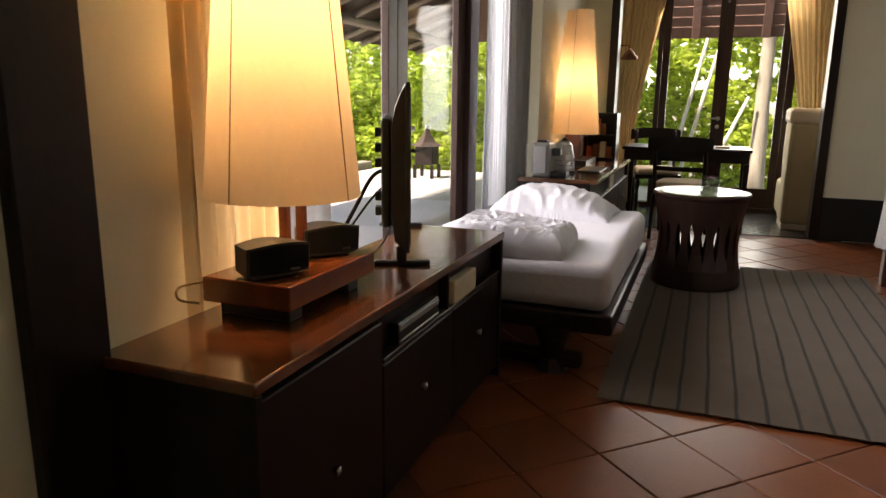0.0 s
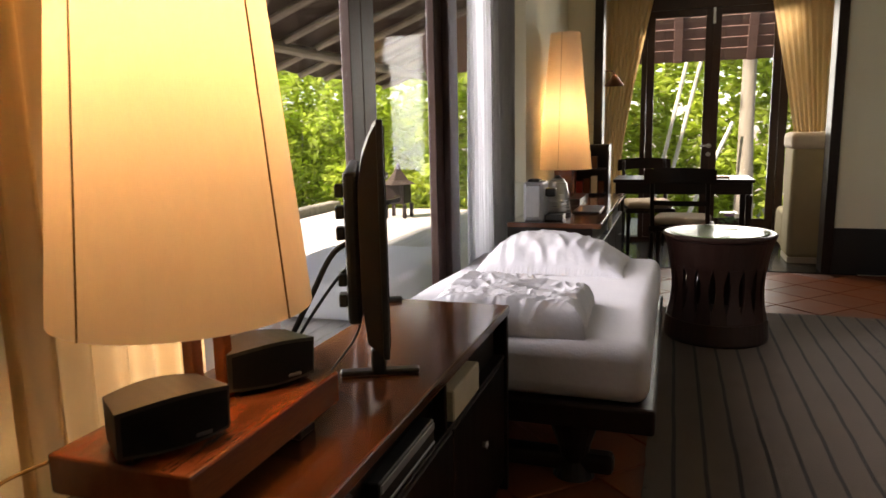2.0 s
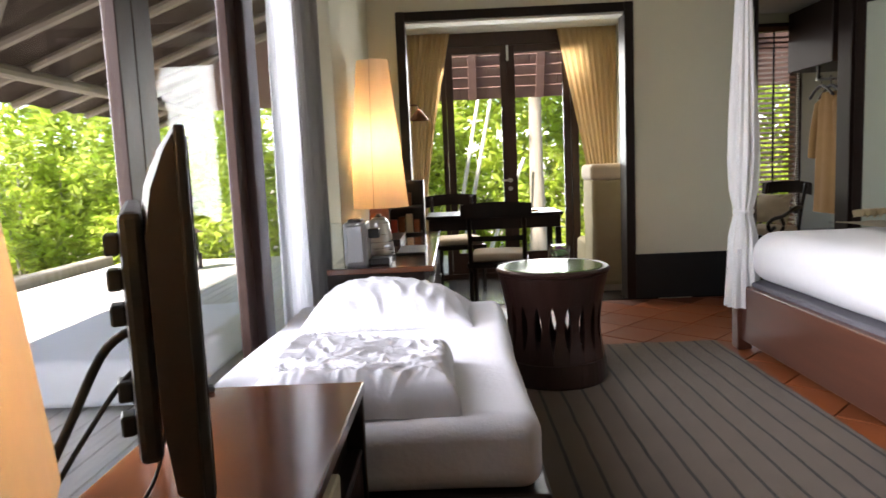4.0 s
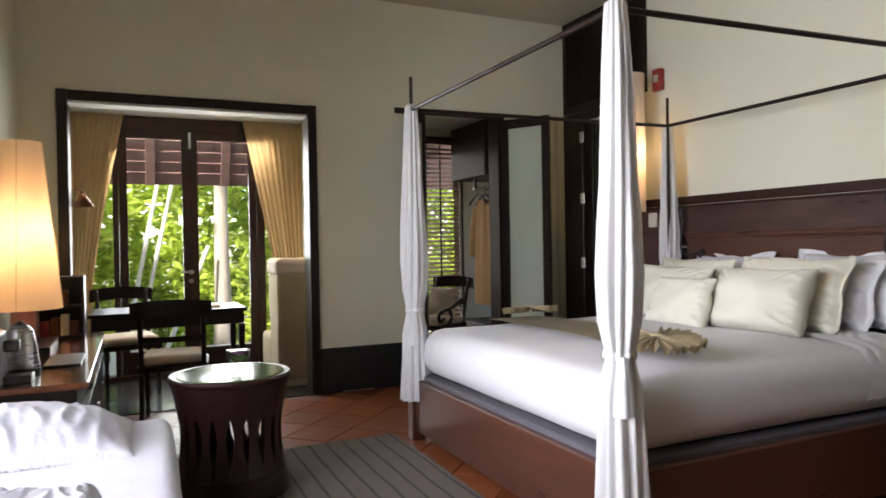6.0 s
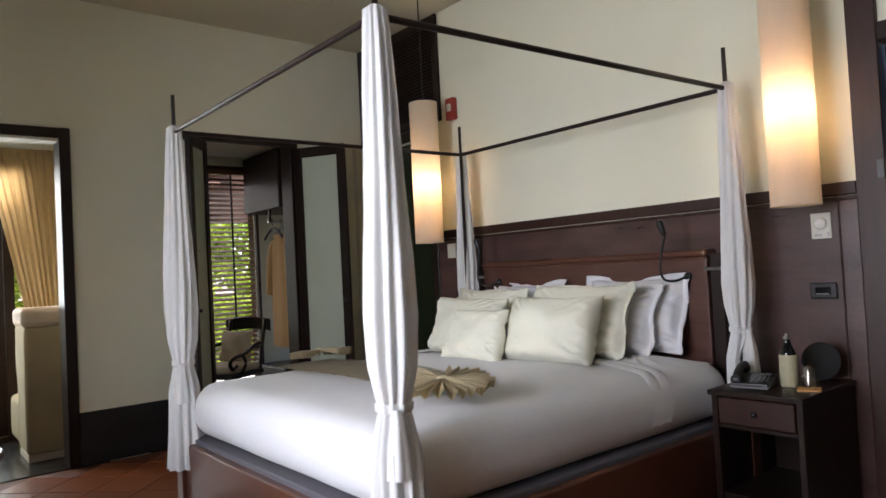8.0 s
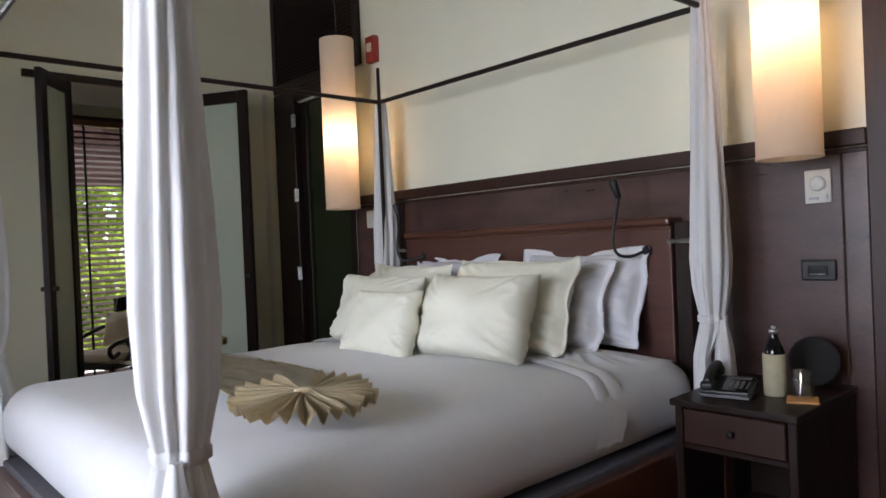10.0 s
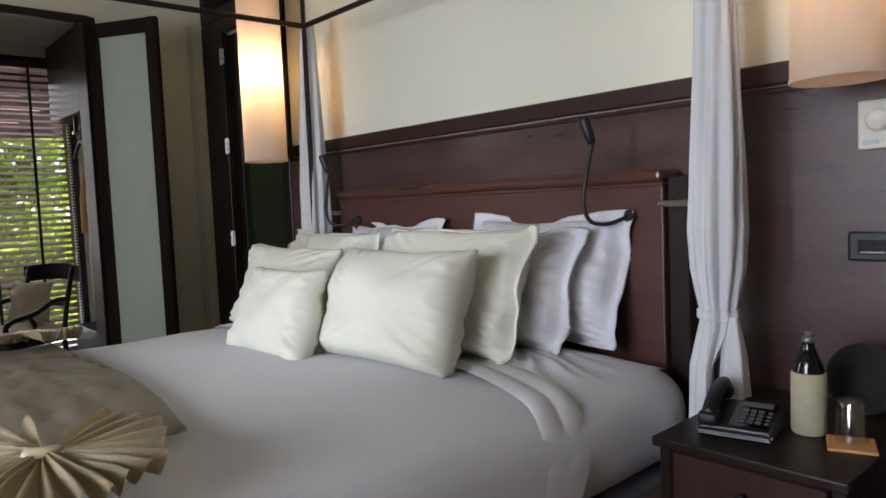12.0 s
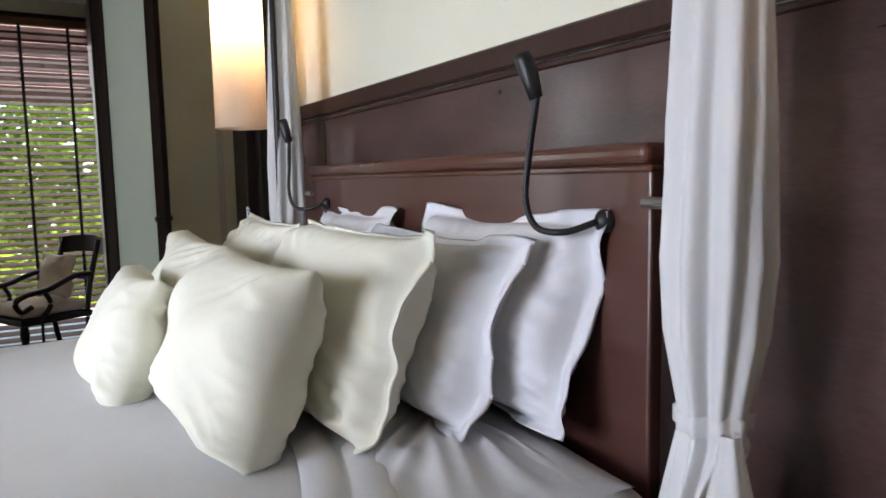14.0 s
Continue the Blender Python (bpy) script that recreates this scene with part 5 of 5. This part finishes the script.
table_lamp(-0.58, 6.18, 0.66, base2, "tall tapered cream table lamp, lit, on the sideboard")
cm = thing("coffee_machine", (-0.60, 5.08, 0.70), "silver capsule coffee machine with a water tank", "coffee machine")
part("body", box(-0.65, -0.53, 5.02, 5.20, 0.70, 0.93, 0.014, 3), SILVERP, cm)
part("front", box(-0.635, -0.545, 4.995, 5.022, 0.72, 0.915, 0.008, 2), SILVERP, cm)
part("lever", box(-0.625, -0.555, 5.03, 5.12, 0.93, 0.945, 0.006, 2), BLACKP, cm)
part("water_tank", lathe([(0.036, 0.0), (0.038, 0.20), (0.032, 0.215), (0.0, 0.216)], (-0.70, 5.10, 0.71), 20), TINTGL, cm, smooth=True)
part("drip_tray", box(-0.53, -0.42, 5.06, 5.17, 0.70, 0.735, 0.005), BLACKP, cm)
part("spout", box(-0.53, -0.47, 5.08, 5.15, 0.84, 0.89, 0.008, 2), BLACKP, cm)
kt = thing("kettle", (-0.50, 5.36, 0.70), "brushed steel electric kettle with a black handle", "kettle")
part("body", lathe([(0.0, 0.02), (0.078, 0.02), (0.08, 0.03), (0.072, 0.12), (0.056, 0.20), (0.04, 0.225), (0.0, 0.232)], (-0.50, 5.36, 0.70), 28), STEEL, kt, smooth=True)
part("base", lathe([(0.0, 0.0), (0.085, 0.0), (0.085, 0.018), (0.0, 0.02)], (-0.50, 5.36, 0.70), 28), BLACKP, kt)
part("lid", lathe([(0.0, 0.25), (0.014, 0.248), (0.016, 0.235), (0.034, 0.231)], (-0.50, 5.36, 0.70), 20), BLACKP, kt, smooth=True)
part("handle", tube([(-0.52, 5.415, 0.925), (-0.525, 5.46, 0.91), (-0.525, 5.475, 0.85), (-0.52, 5.45, 0.77), (-0.515, 5.43, 0.75)], 0.011), BLACKP, kt, smooth=True)
ty = thing("tray", (-0.34, 5.6, 0.70), "black tray with cups on the sideboard", "tray")
part("plate", box(-0.42, -0.25, 5.45, 5.85, 0.70, 0.712, 0.004), BLACKP, ty)
cb = thing("minibar_box", (-0.42, 6.70, 0.70), "dark open display box holding snack packets", "display box")
part("back", box(-0.60, -0.30, 6.86, 6.88, 0.70, 1.11, 0.003), DARKWOOD, cb)
part("side", box(-0.60, -0.58, 6.66, 6.86, 0.70, 1.11, 0.003), DARKWOOD, cb)
part("side", box(-0.32, -0.30, 6.66, 6.86, 0.70, 1.11, 0.003), DARKWOOD, cb)
for z in (0.70, 0.90, 1.09):
    part("shelf", box(-0.58, -0.32, 6.66, 6.86, z, z + 0.018, 0.002), DARKWOOD, cb)
PACK = (REDP, BRONZE, PAPER, REDWOOD, COASTER)
for i in range(7):
    x, z = -0.56 + (i % 4) * 0.058, 0.718 + (i // 4) * 0.20
    s = thing("snack_packet", (x, 6.72, z), "small coloured snack packet in the display box", "packet", "snack packets")
    part("carton", box(x, x + 0.05, 6.69 + 0.01 * (i % 3), 6.74 + 0.01 * (i % 3), z, z + 0.10 + 0.02 * (i % 3), 0.004), PACK[i % 5], s)
bk = thing("brochure", (-0.27, 6.1, 0.60), "leaning brochure in the sideboard rack", "brochure")
part("cover", box(-0.22, -0.205, 5.7, 5.9, 0.56, 0.665, 0.002), PAPER, bk)

# ---- study ----
dk = thing("writing_desk", (0.26, 7.7, 0), "dark wooden writing desk on slender legs", "desk")
part("top", box(-0.32, 0.85, 7.36, 7.98, 0.755, 0.785, 0.005, 2), DARKWOOD, dk)
part("apron", box(-0.30, 0.83, 7.38, 7.40, 0.655, 0.754, 0.003), DARKWOOD, dk)
part("apron", box(-0.30, 0.83, 7.94, 7.96, 0.655, 0.754, 0.003), DARKWOOD, dk)
for x in (-0.30, 0.785):
    part("apron", box(x, x + 0.02, 7.40, 7.94, 0.655, 0.754, 0.003), DARKWOOD, dk)
    for y in (7.37, 7.91):
        b = bmesh.new()
        bmesh.ops.create_cone(b, segments=4, radius1=0.022, radius2=0.036, depth=0.65, cap_ends=True)
        b.transform(pose(x + (0.02 if x < 0 else 0.025), y + 0.03, 0.328, 0, 0, 45))
        part("leg", b, DARKWOOD, dk)
bo = thing("folder", (0.32, 7.5, 0.785), "cream folder lying on the writing desk", "folder")
part("cover", box(0.08, 0.46, 7.44, 7.66, 0.785, 0.80, 0.003), PAPER, bo)
nb = thing("notepad", (0.62, 7.6, 0.785), "small brown notepad on the desk", "notepad")
part("cover", box(0.53, 0.66, 7.5, 7.66, 0.785, 0.80, 0.003), COASTER, nb)


def colonial_chair(m, label, seat_mat, arms=False):
    """A dark chair with curved top rail, turned legs and a cushion; its back is on local +y."""
    t = thing("armchair" if arms else "desk_chair", (0, 0, 0), label, "chair")
    part("seat_frame", box(-0.24, 0.24, -0.24, 0.22, 0.40, 0.445, 0.01, 2), DARKWOOD, t)
    part("cushion", soft_box(-0.22, 0.22, -0.23, 0.20, 0.445, 0.51, 0.03, 0.004, 6, 0.015, n=12), seat_mat, t, smooth=True)
    for x in (-0.21, 0.21):
        part("leg", lathe([(0.014, 0.0), (0.02, 0.03), (0.015, 0.08), (0.022, 0.2), (0.016, 0.26), (0.028, 0.34), (0.024, 0.40)], (x, -0.21, 0), 12, None, None, True), DARKWOOD, t, smooth=True)
        part("leg", tube([(x, 0.28, 0.0), (x, 0.22, 0.2), (x, 0.20, 0.42), (x, 0.24, 0.65), (x, 0.31, 0.90)], 0.018), DARKWOOD, t, smooth=True)
        if arms:
            part("arm", tube([(x, 0.25, 0.68), (x * 1.1, 0.12, 0.68), (x * 1.2, -0.06, 0.62), (x * 1.2, -0.2, 0.60), (x * 1.2, -0.27, 0.56), (x * 1.18, -0.24, 0.50), (x * 1.15, -0.17, 0.52)], 0.018), DARKWOOD, t, smooth=True)
            part("arm_support", tube([(x * 1.15, -0.12, 0.43), (x * 1.2, -0.06, 0.52), (x * 1.2, -0.09, 0.60)], 0.016), DARKWOOD, t, smooth=True)

    def rail(u, v):
        x = -0.27 + 0.54 * u
        return (x, 0.31 + 0.05 * (1 - (2 * u - 1) ** 2), 0.81 + 0.115 * v - 0.02 * (2 * u - 1) ** 2)
    part("top_rail", sheet(rail, 16, 3, 0.024), DARKWOOD, t)

    def mid_rail(u, v):
        return (-0.21 + 0.42 * u, 0.26 + 0.04 * (1 - (2 * u - 1) ** 2), 0.62 + 0.04 * v)
    part("mid_rail", sheet(mid_rail, 12, 2, 0.02), DARKWOOD, t)
    t.matrix_basis = m
    return t


colonial_chair(pose(0.27, 7.02, 0.0, 0, 0, 174), "dark colonial chair with a pale cushion, drawn up to the desk", CUSH)
colonial_chair(pose(-0.05, 8.32, 0.003, 0, 0, 10), "dark colonial chair with a pale cushion behind the desk", CUSH)
colonial_chair(pose(2.88, 8.10, 0.003, 0, 0, -62), "dark colonial armchair with a pale cushion by the blind", CUSH, True)
sc = thing("back_cushion", (2.96, 8.15, 0.52), "beige cushion leaning in the armchair", "cushion")
b = pillow(0.36, 0.30, 0.12, 4.4)
b.transform(pose(2.96, 8.15, 0.525, 0, 14, 28))
part("cushion", b, CUSH, sc, smooth=True)
wc = thing("wing_chair", (1.36, 8.05, 0), "tall beige upholstered chair with a pale headrest cover", "armchair")
part("back", soft_box(1.18, 1.52, 7.78, 8.20, 0.05, 1.05, 0.05, 0.01, 4, n=16), UPHOL, wc, smooth=True)
part("headrest", soft_box(1.165, 1.535, 7.76, 8.22, 1.02, 1.17, 0.045, 0.008, 5, n=16, seed=3), CUSH, wc, smooth=True)
part("seat", soft_box(1.18, 1.62, 8.15, 8.62, 0.08, 0.44, 0.05, 0.008, 5, n=12), UPHOL, wc, smooth=True)
part("skirt", box(1.19, 1.51, 7.79, 8.19, 0.003, 0.06, 0.006), CUSH, wc)
sn = thing("wall_sconce", (-0.36, 7.82, 1.7), "small copper swing-arm wall lamp in the study", "wall lamp")
part("shade", lathe([(0.085, 0.0), (0.09, 0.004), (0.03, 0.085), (0.022, 0.10), (0.0, 0.105)], (-0.36, 7.80, 1.63), 22), BRONZE, sn, smooth=True)
part("arm", tube([(-0.36, 7.80, 1.73), (-0.38, 7.80, 1.765), (-0.48, 7.80, 1.76), (-0.60, 7.80, 1.70)], 0.008), BRONZE, sn, smooth=True)
part("wall_plate", lathe([(0.0, 0.0), (0.04, 0.0), (0.035, 0.015), (0.0, 0.018)], (-0.60, 7.80, 1.70), 16, None, pose(0, 0, 0, 0, 90)), BRONZE, sn)

# ---- outside ----
solo("ground", box(-400, 400, -400, 400, -0.5, -0.22, 0), EARTH, "bare brown garden ground reaching into the distance", "ground", "structure")
dkk = thing("terrace", (-3.0, 3.6, -0.05), "pale weathered timber terrace deck", "terrace", kind="structure")
first = None
for i in range(34):
    x = -1.13 - i * 0.125
    if first is None:
        b = part("plank", box(x, x + 0.12, -2.0, 12.0, -0.07, -0.035, 0.004), DECK, dkk)
        first = b.data
    else:
        b = new("plank", first)
        b.parent = dkk
        b.location = (-i * 0.125, 0, 0)
part("joist", box(-5.4, -1.05, -2.0, 12.0, -0.2, -0.075, 0), DARKWOOD, dkk)
pv = solo("pavement", box(-0.9, 4.6, 9.02, 11.4, -0.2, -0.06, 0.0), DECK, "pale paved strip outside the garden doors", "paving", "structure")
kb = solo("kerb", box(-5.62, -5.40, -3, 12, -0.22, 0.08, 0.02), BARK, "low pale stone kerb at the garden edge", "kerb", "structure")

# terrace roof
tr = thing("terrace_roof", (-3, 3.6, 2.2), "dark thatched terrace roof on pale rafters", "roof", kind="structure")


def roof(u, v):
    x = -1.06 - 3.3 * v
    return (x, -3 + 15 * u, 3.20 - 0.36 * (-1.06 - x) + 0.03 * noise.noise(Vector((u * 60, v * 8, 0))))


part("thatch", sheet(roof, 120, 14, 0.10), THATCH, tr)
for i in range(22):
    y = -2.6 + i * 0.66
    part("rafter", rod((-1.06, y, 3.11), (-4.30, y + 0.25, 1.98), 0.045, 0.04, 8), RAFTER, tr)
part("eave_beam", rod((-3.7, -3, 2.14), (-3.7, 12, 2.14), 0.06), RAFTER, tr)
for y in (-1.0, 6.4):
    part("column", rod((-3.7, y, -0.07), (-3.7, y, 2.14), 0.09, 0.08, 14), BARK, tr)
part("brace", tube([(-3.7, 6.4, 1.5), (-3.3, 6.2, 1.9), (-2.6, 5.6, 2.45)], 0.06), RAFTER, tr, smooth=True)
# neighbouring eaves with shingles, past the garden doors
er = thing("garden_roof", (0.5, 10.4, 2.0), "brown shingled roof edge outside the garden doors", "roof", kind="structure")
part("deck", box(-3.0, 5.0, -0.02, 0.02, 0, 2.2, 0, turn=Matrix.Translation((0, 9.95, 2.02)) @ pose(0, 0, 0, 24)), SHINGLE, er)
first = None
for r in range(9):
    for c in range(15):
        m = Matrix.Translation((0, 9.95, 2.02)) @ pose(0, 0, 0, 24) @ Matrix.Translation((-1.6 + c * 0.33 + (r % 2) * 0.16, -0.035, r * 0.125))
        if first is None:
            s = part("shingle", box(0, 0.322, -0.012, 0.012, 0.0, 0.15, 0.003), SHINGLE, er)
            first = s.data
            first.transform(PLACE[er.name])
        else:
            s = new("shingle", first)
            s.parent = er
        s.matrix_basis = PLACE[er.name].inverted() @ m @ pose(0, 0, 0, 6)
for x in (-0.9, 0.15, 0.95, 2.2):
    part("rafter", box(x, x + 0.10, -0.075, -0.045, 0, 2.2, 0.004, turn=Matrix.Translation((0, 9.95, 2.02)) @ pose(0, 0, 0, 24)), SHINGLE, er)


def foliage(name, count, spot, size, label, category):
    """Many small folded leaves scattered over spot()."""
    verts, faces = [], []
    for _ in range(count):
        c, nrm = spot()
        s = size * random.uniform(0.6, 1.4)
        a = Vector((random.gauss(0, 1), random.gauss(0, 1), random.gauss(0, 0.6))).normalized()
        d = a.cross((nrm + Vector((random.gauss(0, 0.5), random.gauss(0, 0.5), random.gauss(0, 0.5)))).normalized())
        if d.length < 0.1:
            continue
        d.normalize()
        n = a.cross(d)
        k = len(verts)
        verts += [c - a * s, c + d * s * 0.36 + n * s * 0.12, c + a * s, c - d * s * 0.36 + n * s * 0.12]
        faces += [(k, k + 1, k + 2), (k, k + 2, k + 3)]
    me = bpy.data.meshes.new(name)
    me.from_pydata([tuple(v) for v in verts], [], faces)
    me.materials.append(LEAF)
    return tagged(new(name, me), label, category, kind="stuff")


def leaf_green():
    """Leaves vary one by one, and let the sun through."""
    n, l = LEAF.node_tree.nodes, LEAF.node_tree.links
    geo, hs = n.new("ShaderNodeNewGeometry"), n.new("ShaderNodeHueSaturation")
    mr = n.new("ShaderNodeMapRange")
    mr.inputs[3].default_value, mr.inputs[4].default_value = 0.55, 1.6
    b = n["Principled BSDF"]
    src = b.inputs["Base Color"].links[0].from_socket
    l.new(geo.outputs["Random Per Island"], mr.inputs[0])
    l.new(mr.outputs[0], hs.inputs["Value"])
    l.new(src, hs.inputs["Color"])
    l.new(hs.outputs[0], b.inputs["Base Color"])
    tr_, ms = n.new("ShaderNodeBsdfTranslucent"), n.new("ShaderNodeMixShader")
    l.new(hs.outputs[0], tr_.inputs[0])
    ms.inputs[0].default_value = 0.65
    l.new(b.outputs[0], ms.inputs[1])
    l.new(tr_.outputs[0], ms.inputs[2])
    l.new(ms.outputs[0], n["Material Output"].inputs[0])


leaf_green()


def hedge_west():
    y, z = random.uniform(-3, 22), random.uniform(-0.1, 1)
    top = 1.72 + 0.2 * noise.noise(Vector((y * 0.8, 0, 0))) + 0.2 * noise.noise(Vector((y * 3, 4, 0)))
    z = z * top + 0.05
    if z > 0.7 and noise.noise(Vector((3, y * 1.7, z * 2.3))) > 0.20:
        z *= 0.45
    x = -6.6 + 0.55 * noise.noise(Vector((0, y * 1.3, z * 1.6))) - random.expovariate(2.6)
    return Vector((x, y, z)), Vector((1, 0, 0.3))


def hedge_north():
    x, z = random.uniform(-8, 6), random.uniform(-0.1, 1)
    top = 2.5 + 0.5 * noise.noise(Vector((x * 0.8, 0, 3)))
    z = z * top
    if z > 0.8 and noise.noise(Vector((x * 1.9, 7, z * 2.1))) > 0.36:
        z *= 0.4
    y = 12.3 + 0.6 * noise.noise(Vector((x * 1.3, 2, z * 1.4))) + random.expovariate(1.6)
    return Vector((x, y, z)), Vector((0, -1, 0.3))


foliage("hedge", 26000, hedge_west, 0.085, "bright green leafy hedge beyond the terrace", "hedge")
foliage("hedge", 32000, hedge_north, 0.10, "bright yellow-green leafy shrubs outside the garden doors", "hedge")
hs_ = thing("hedge_stems", (-6.9, 4, 0), "pale thin upright hedge stems", "stems")
for i in range(40):
    y = -2 + i * 0.55 + random.uniform(-0.2, 0.2)
    part("stem", rod((-6.9 + random.uniform(-0.3, 0.3), y, -0.23), (-6.8 + random.uniform(-0.4, 0.4), y + random.uniform(-0.3, 0.3), 1.8), 0.025, 0.012, 6), BARK, hs_)
for i, (x0, x1, y) in enumerate(((-0.15, 0.42, 11.2), (0.0, 0.62, 11.5), (0.30, 0.95, 11.0))):
    p = thing("bamboo_pole", (x0, y, 0), "pale bamboo pole leaning in the garden", "bamboo pole", "bamboo poles")
    part("cane", rod((x0, y, -0.22), (x1, y + 0.4, 2.6 if i < 2 else 1.3), 0.032, 0.026, 10), BAMBOO, p)
tk = thing("tree", (1.15, 11.6, -0.22), "pale barked garden tree with a leafy crown", "tree")
part("trunk", lathe([(0.15, 0), (0.12, 0.5), (0.10, 1.4), (0.09, 2.4), (0.07, 3.6)], (1.15, 11.6, -0.22), 14, lambda a, z: 1 + 0.08 * math.sin(3 * a + 4 * z)), BARK, tk, smooth=True)
for a in range(5):
    c, s = math.cos(a * 1.3), math.sin(a * 1.3)
    part("limb", rod((1.15, 11.6, 2.6 + 0.15 * a), (1.15 + c, 11.6 + s, 3.6 + 0.2 * a), 0.04, 0.015, 7), BARK, tk)


def crown():
    d = Vector((random.gauss(0, 1), random.gauss(0, 1), random.gauss(0, 0.7)))
    c = Vector((1.15, 11.6, 4.2)) + d * 0.75
    return c, Vector((0, 0, 1))


cr = foliage("crown", 3500, crown, 0.10, "", "")
cr.parent = tk
cr.matrix_parent_inverse = PLACE[tk.name].inverted()
ln = thing("garden_lantern", (-3.8, 10.8, 0), "dark pointed garden lantern on the terrace", "lantern")
LX, LY = -3.8, 10.8
part("roof", lathe([(0.34, 0.72), (0.20, 0.82), (0.08, 1.02), (0.02, 1.2), (0.0, 1.22)], (LX, LY, 0), 4, None, Matrix.Diagonal((0.85, 0.85, 0.66, 1))), THATCH, ln)
part("body", box(LX - 0.15, LX + 0.15, LY - 0.15, LY + 0.15, 0.18, 0.48, 0.01), DARKWOOD, ln)
for dx in (-0.15, 0.15):
    for dy in (-0.15, 0.15):
        part("leg", box(LX + dx - 0.025, LX + dx + 0.025, LY + dy - 0.025, LY + dy + 0.025, -0.035, 0.18, 0.004), DARKWOOD, ln)
od = thing("outdoor_cushion", (-1.9, 5.3, 0.1), "white outdoor lounge cushion on the terrace", "cushion")
part("pad", soft_box(-2.7, -1.55, 5.0, 6.6, 0.0, 0.26, 0.06, 0.01, 4, n=14), LINEN, od, smooth=True)

# ---- floor tiles, laid on the diagonal ----
fl_ = thing("floor", (0, 0, -0.004), "terracotta floor tiles laid diagonally with dark joints", "floor", kind="structure")
part("screed", box(-1.02, XR + 0.05, YB, YF - 0.02, -0.08, -0.006, 0), GROUT, fl_)
TS = 0.33
tile_mesh = None
rest_v, rest_f = [], []
made = 0
C45 = math.cos(radians(45))
for i in range(-30, 40):
    for j in range(-30, 40):
        cx, cy = (i - j) * TS * C45 + 0.2, (i + j) * TS * C45 + 0.1
        if not (-0.98 < cx < XR - 0.2 and YB < cy < YF - 0.24):
            continue
        if (0.35 < cx < 1.35 and 3.35 < cy < 5.6) or (1.95 < cx and 3.85 < cy < 5.5) or (cx < -0.35 and cy < 3.1):
            continue
        if made < 300 and cy > 0.6 and cx < 3.9:
            if tile_mesh is None:
                t_ = part("tile", box(-TS / 2 + 0.0028, TS / 2 - 0.0028, -TS / 2 + 0.0028, TS / 2 - 0.0028, -0.012, 0.0, 0.003), TILE, None)
                tile_mesh = t_.data
            else:
                t_ = new("tile", tile_mesh)
            t_.parent = fl_
            t_.matrix_basis = pose(cx, cy, 0.004 + random.uniform(-0.0008, 0.0008), random.uniform(-0.12, 0.12), random.uniform(-0.12, 0.12), 45)
            made += 1
        else:
            k, h = len(rest_v), (TS - 0.008) * C45
            rest_v += [(cx - h, cy, 0), (cx, cy - h, 0), (cx + h, cy, 0), (cx, cy + h, 0)]
            rest_f.append((k, k + 1, k + 2, k + 3))
me = bpy.data.meshes.new("tiles")
me.from_pydata(rest_v, [], rest_f)
me.materials.append(TILE)
o = new("tiles", me)
o.parent = fl_
o.matrix_basis = pose(0, 0, 0.004)
tagged(o, kind="stuff")
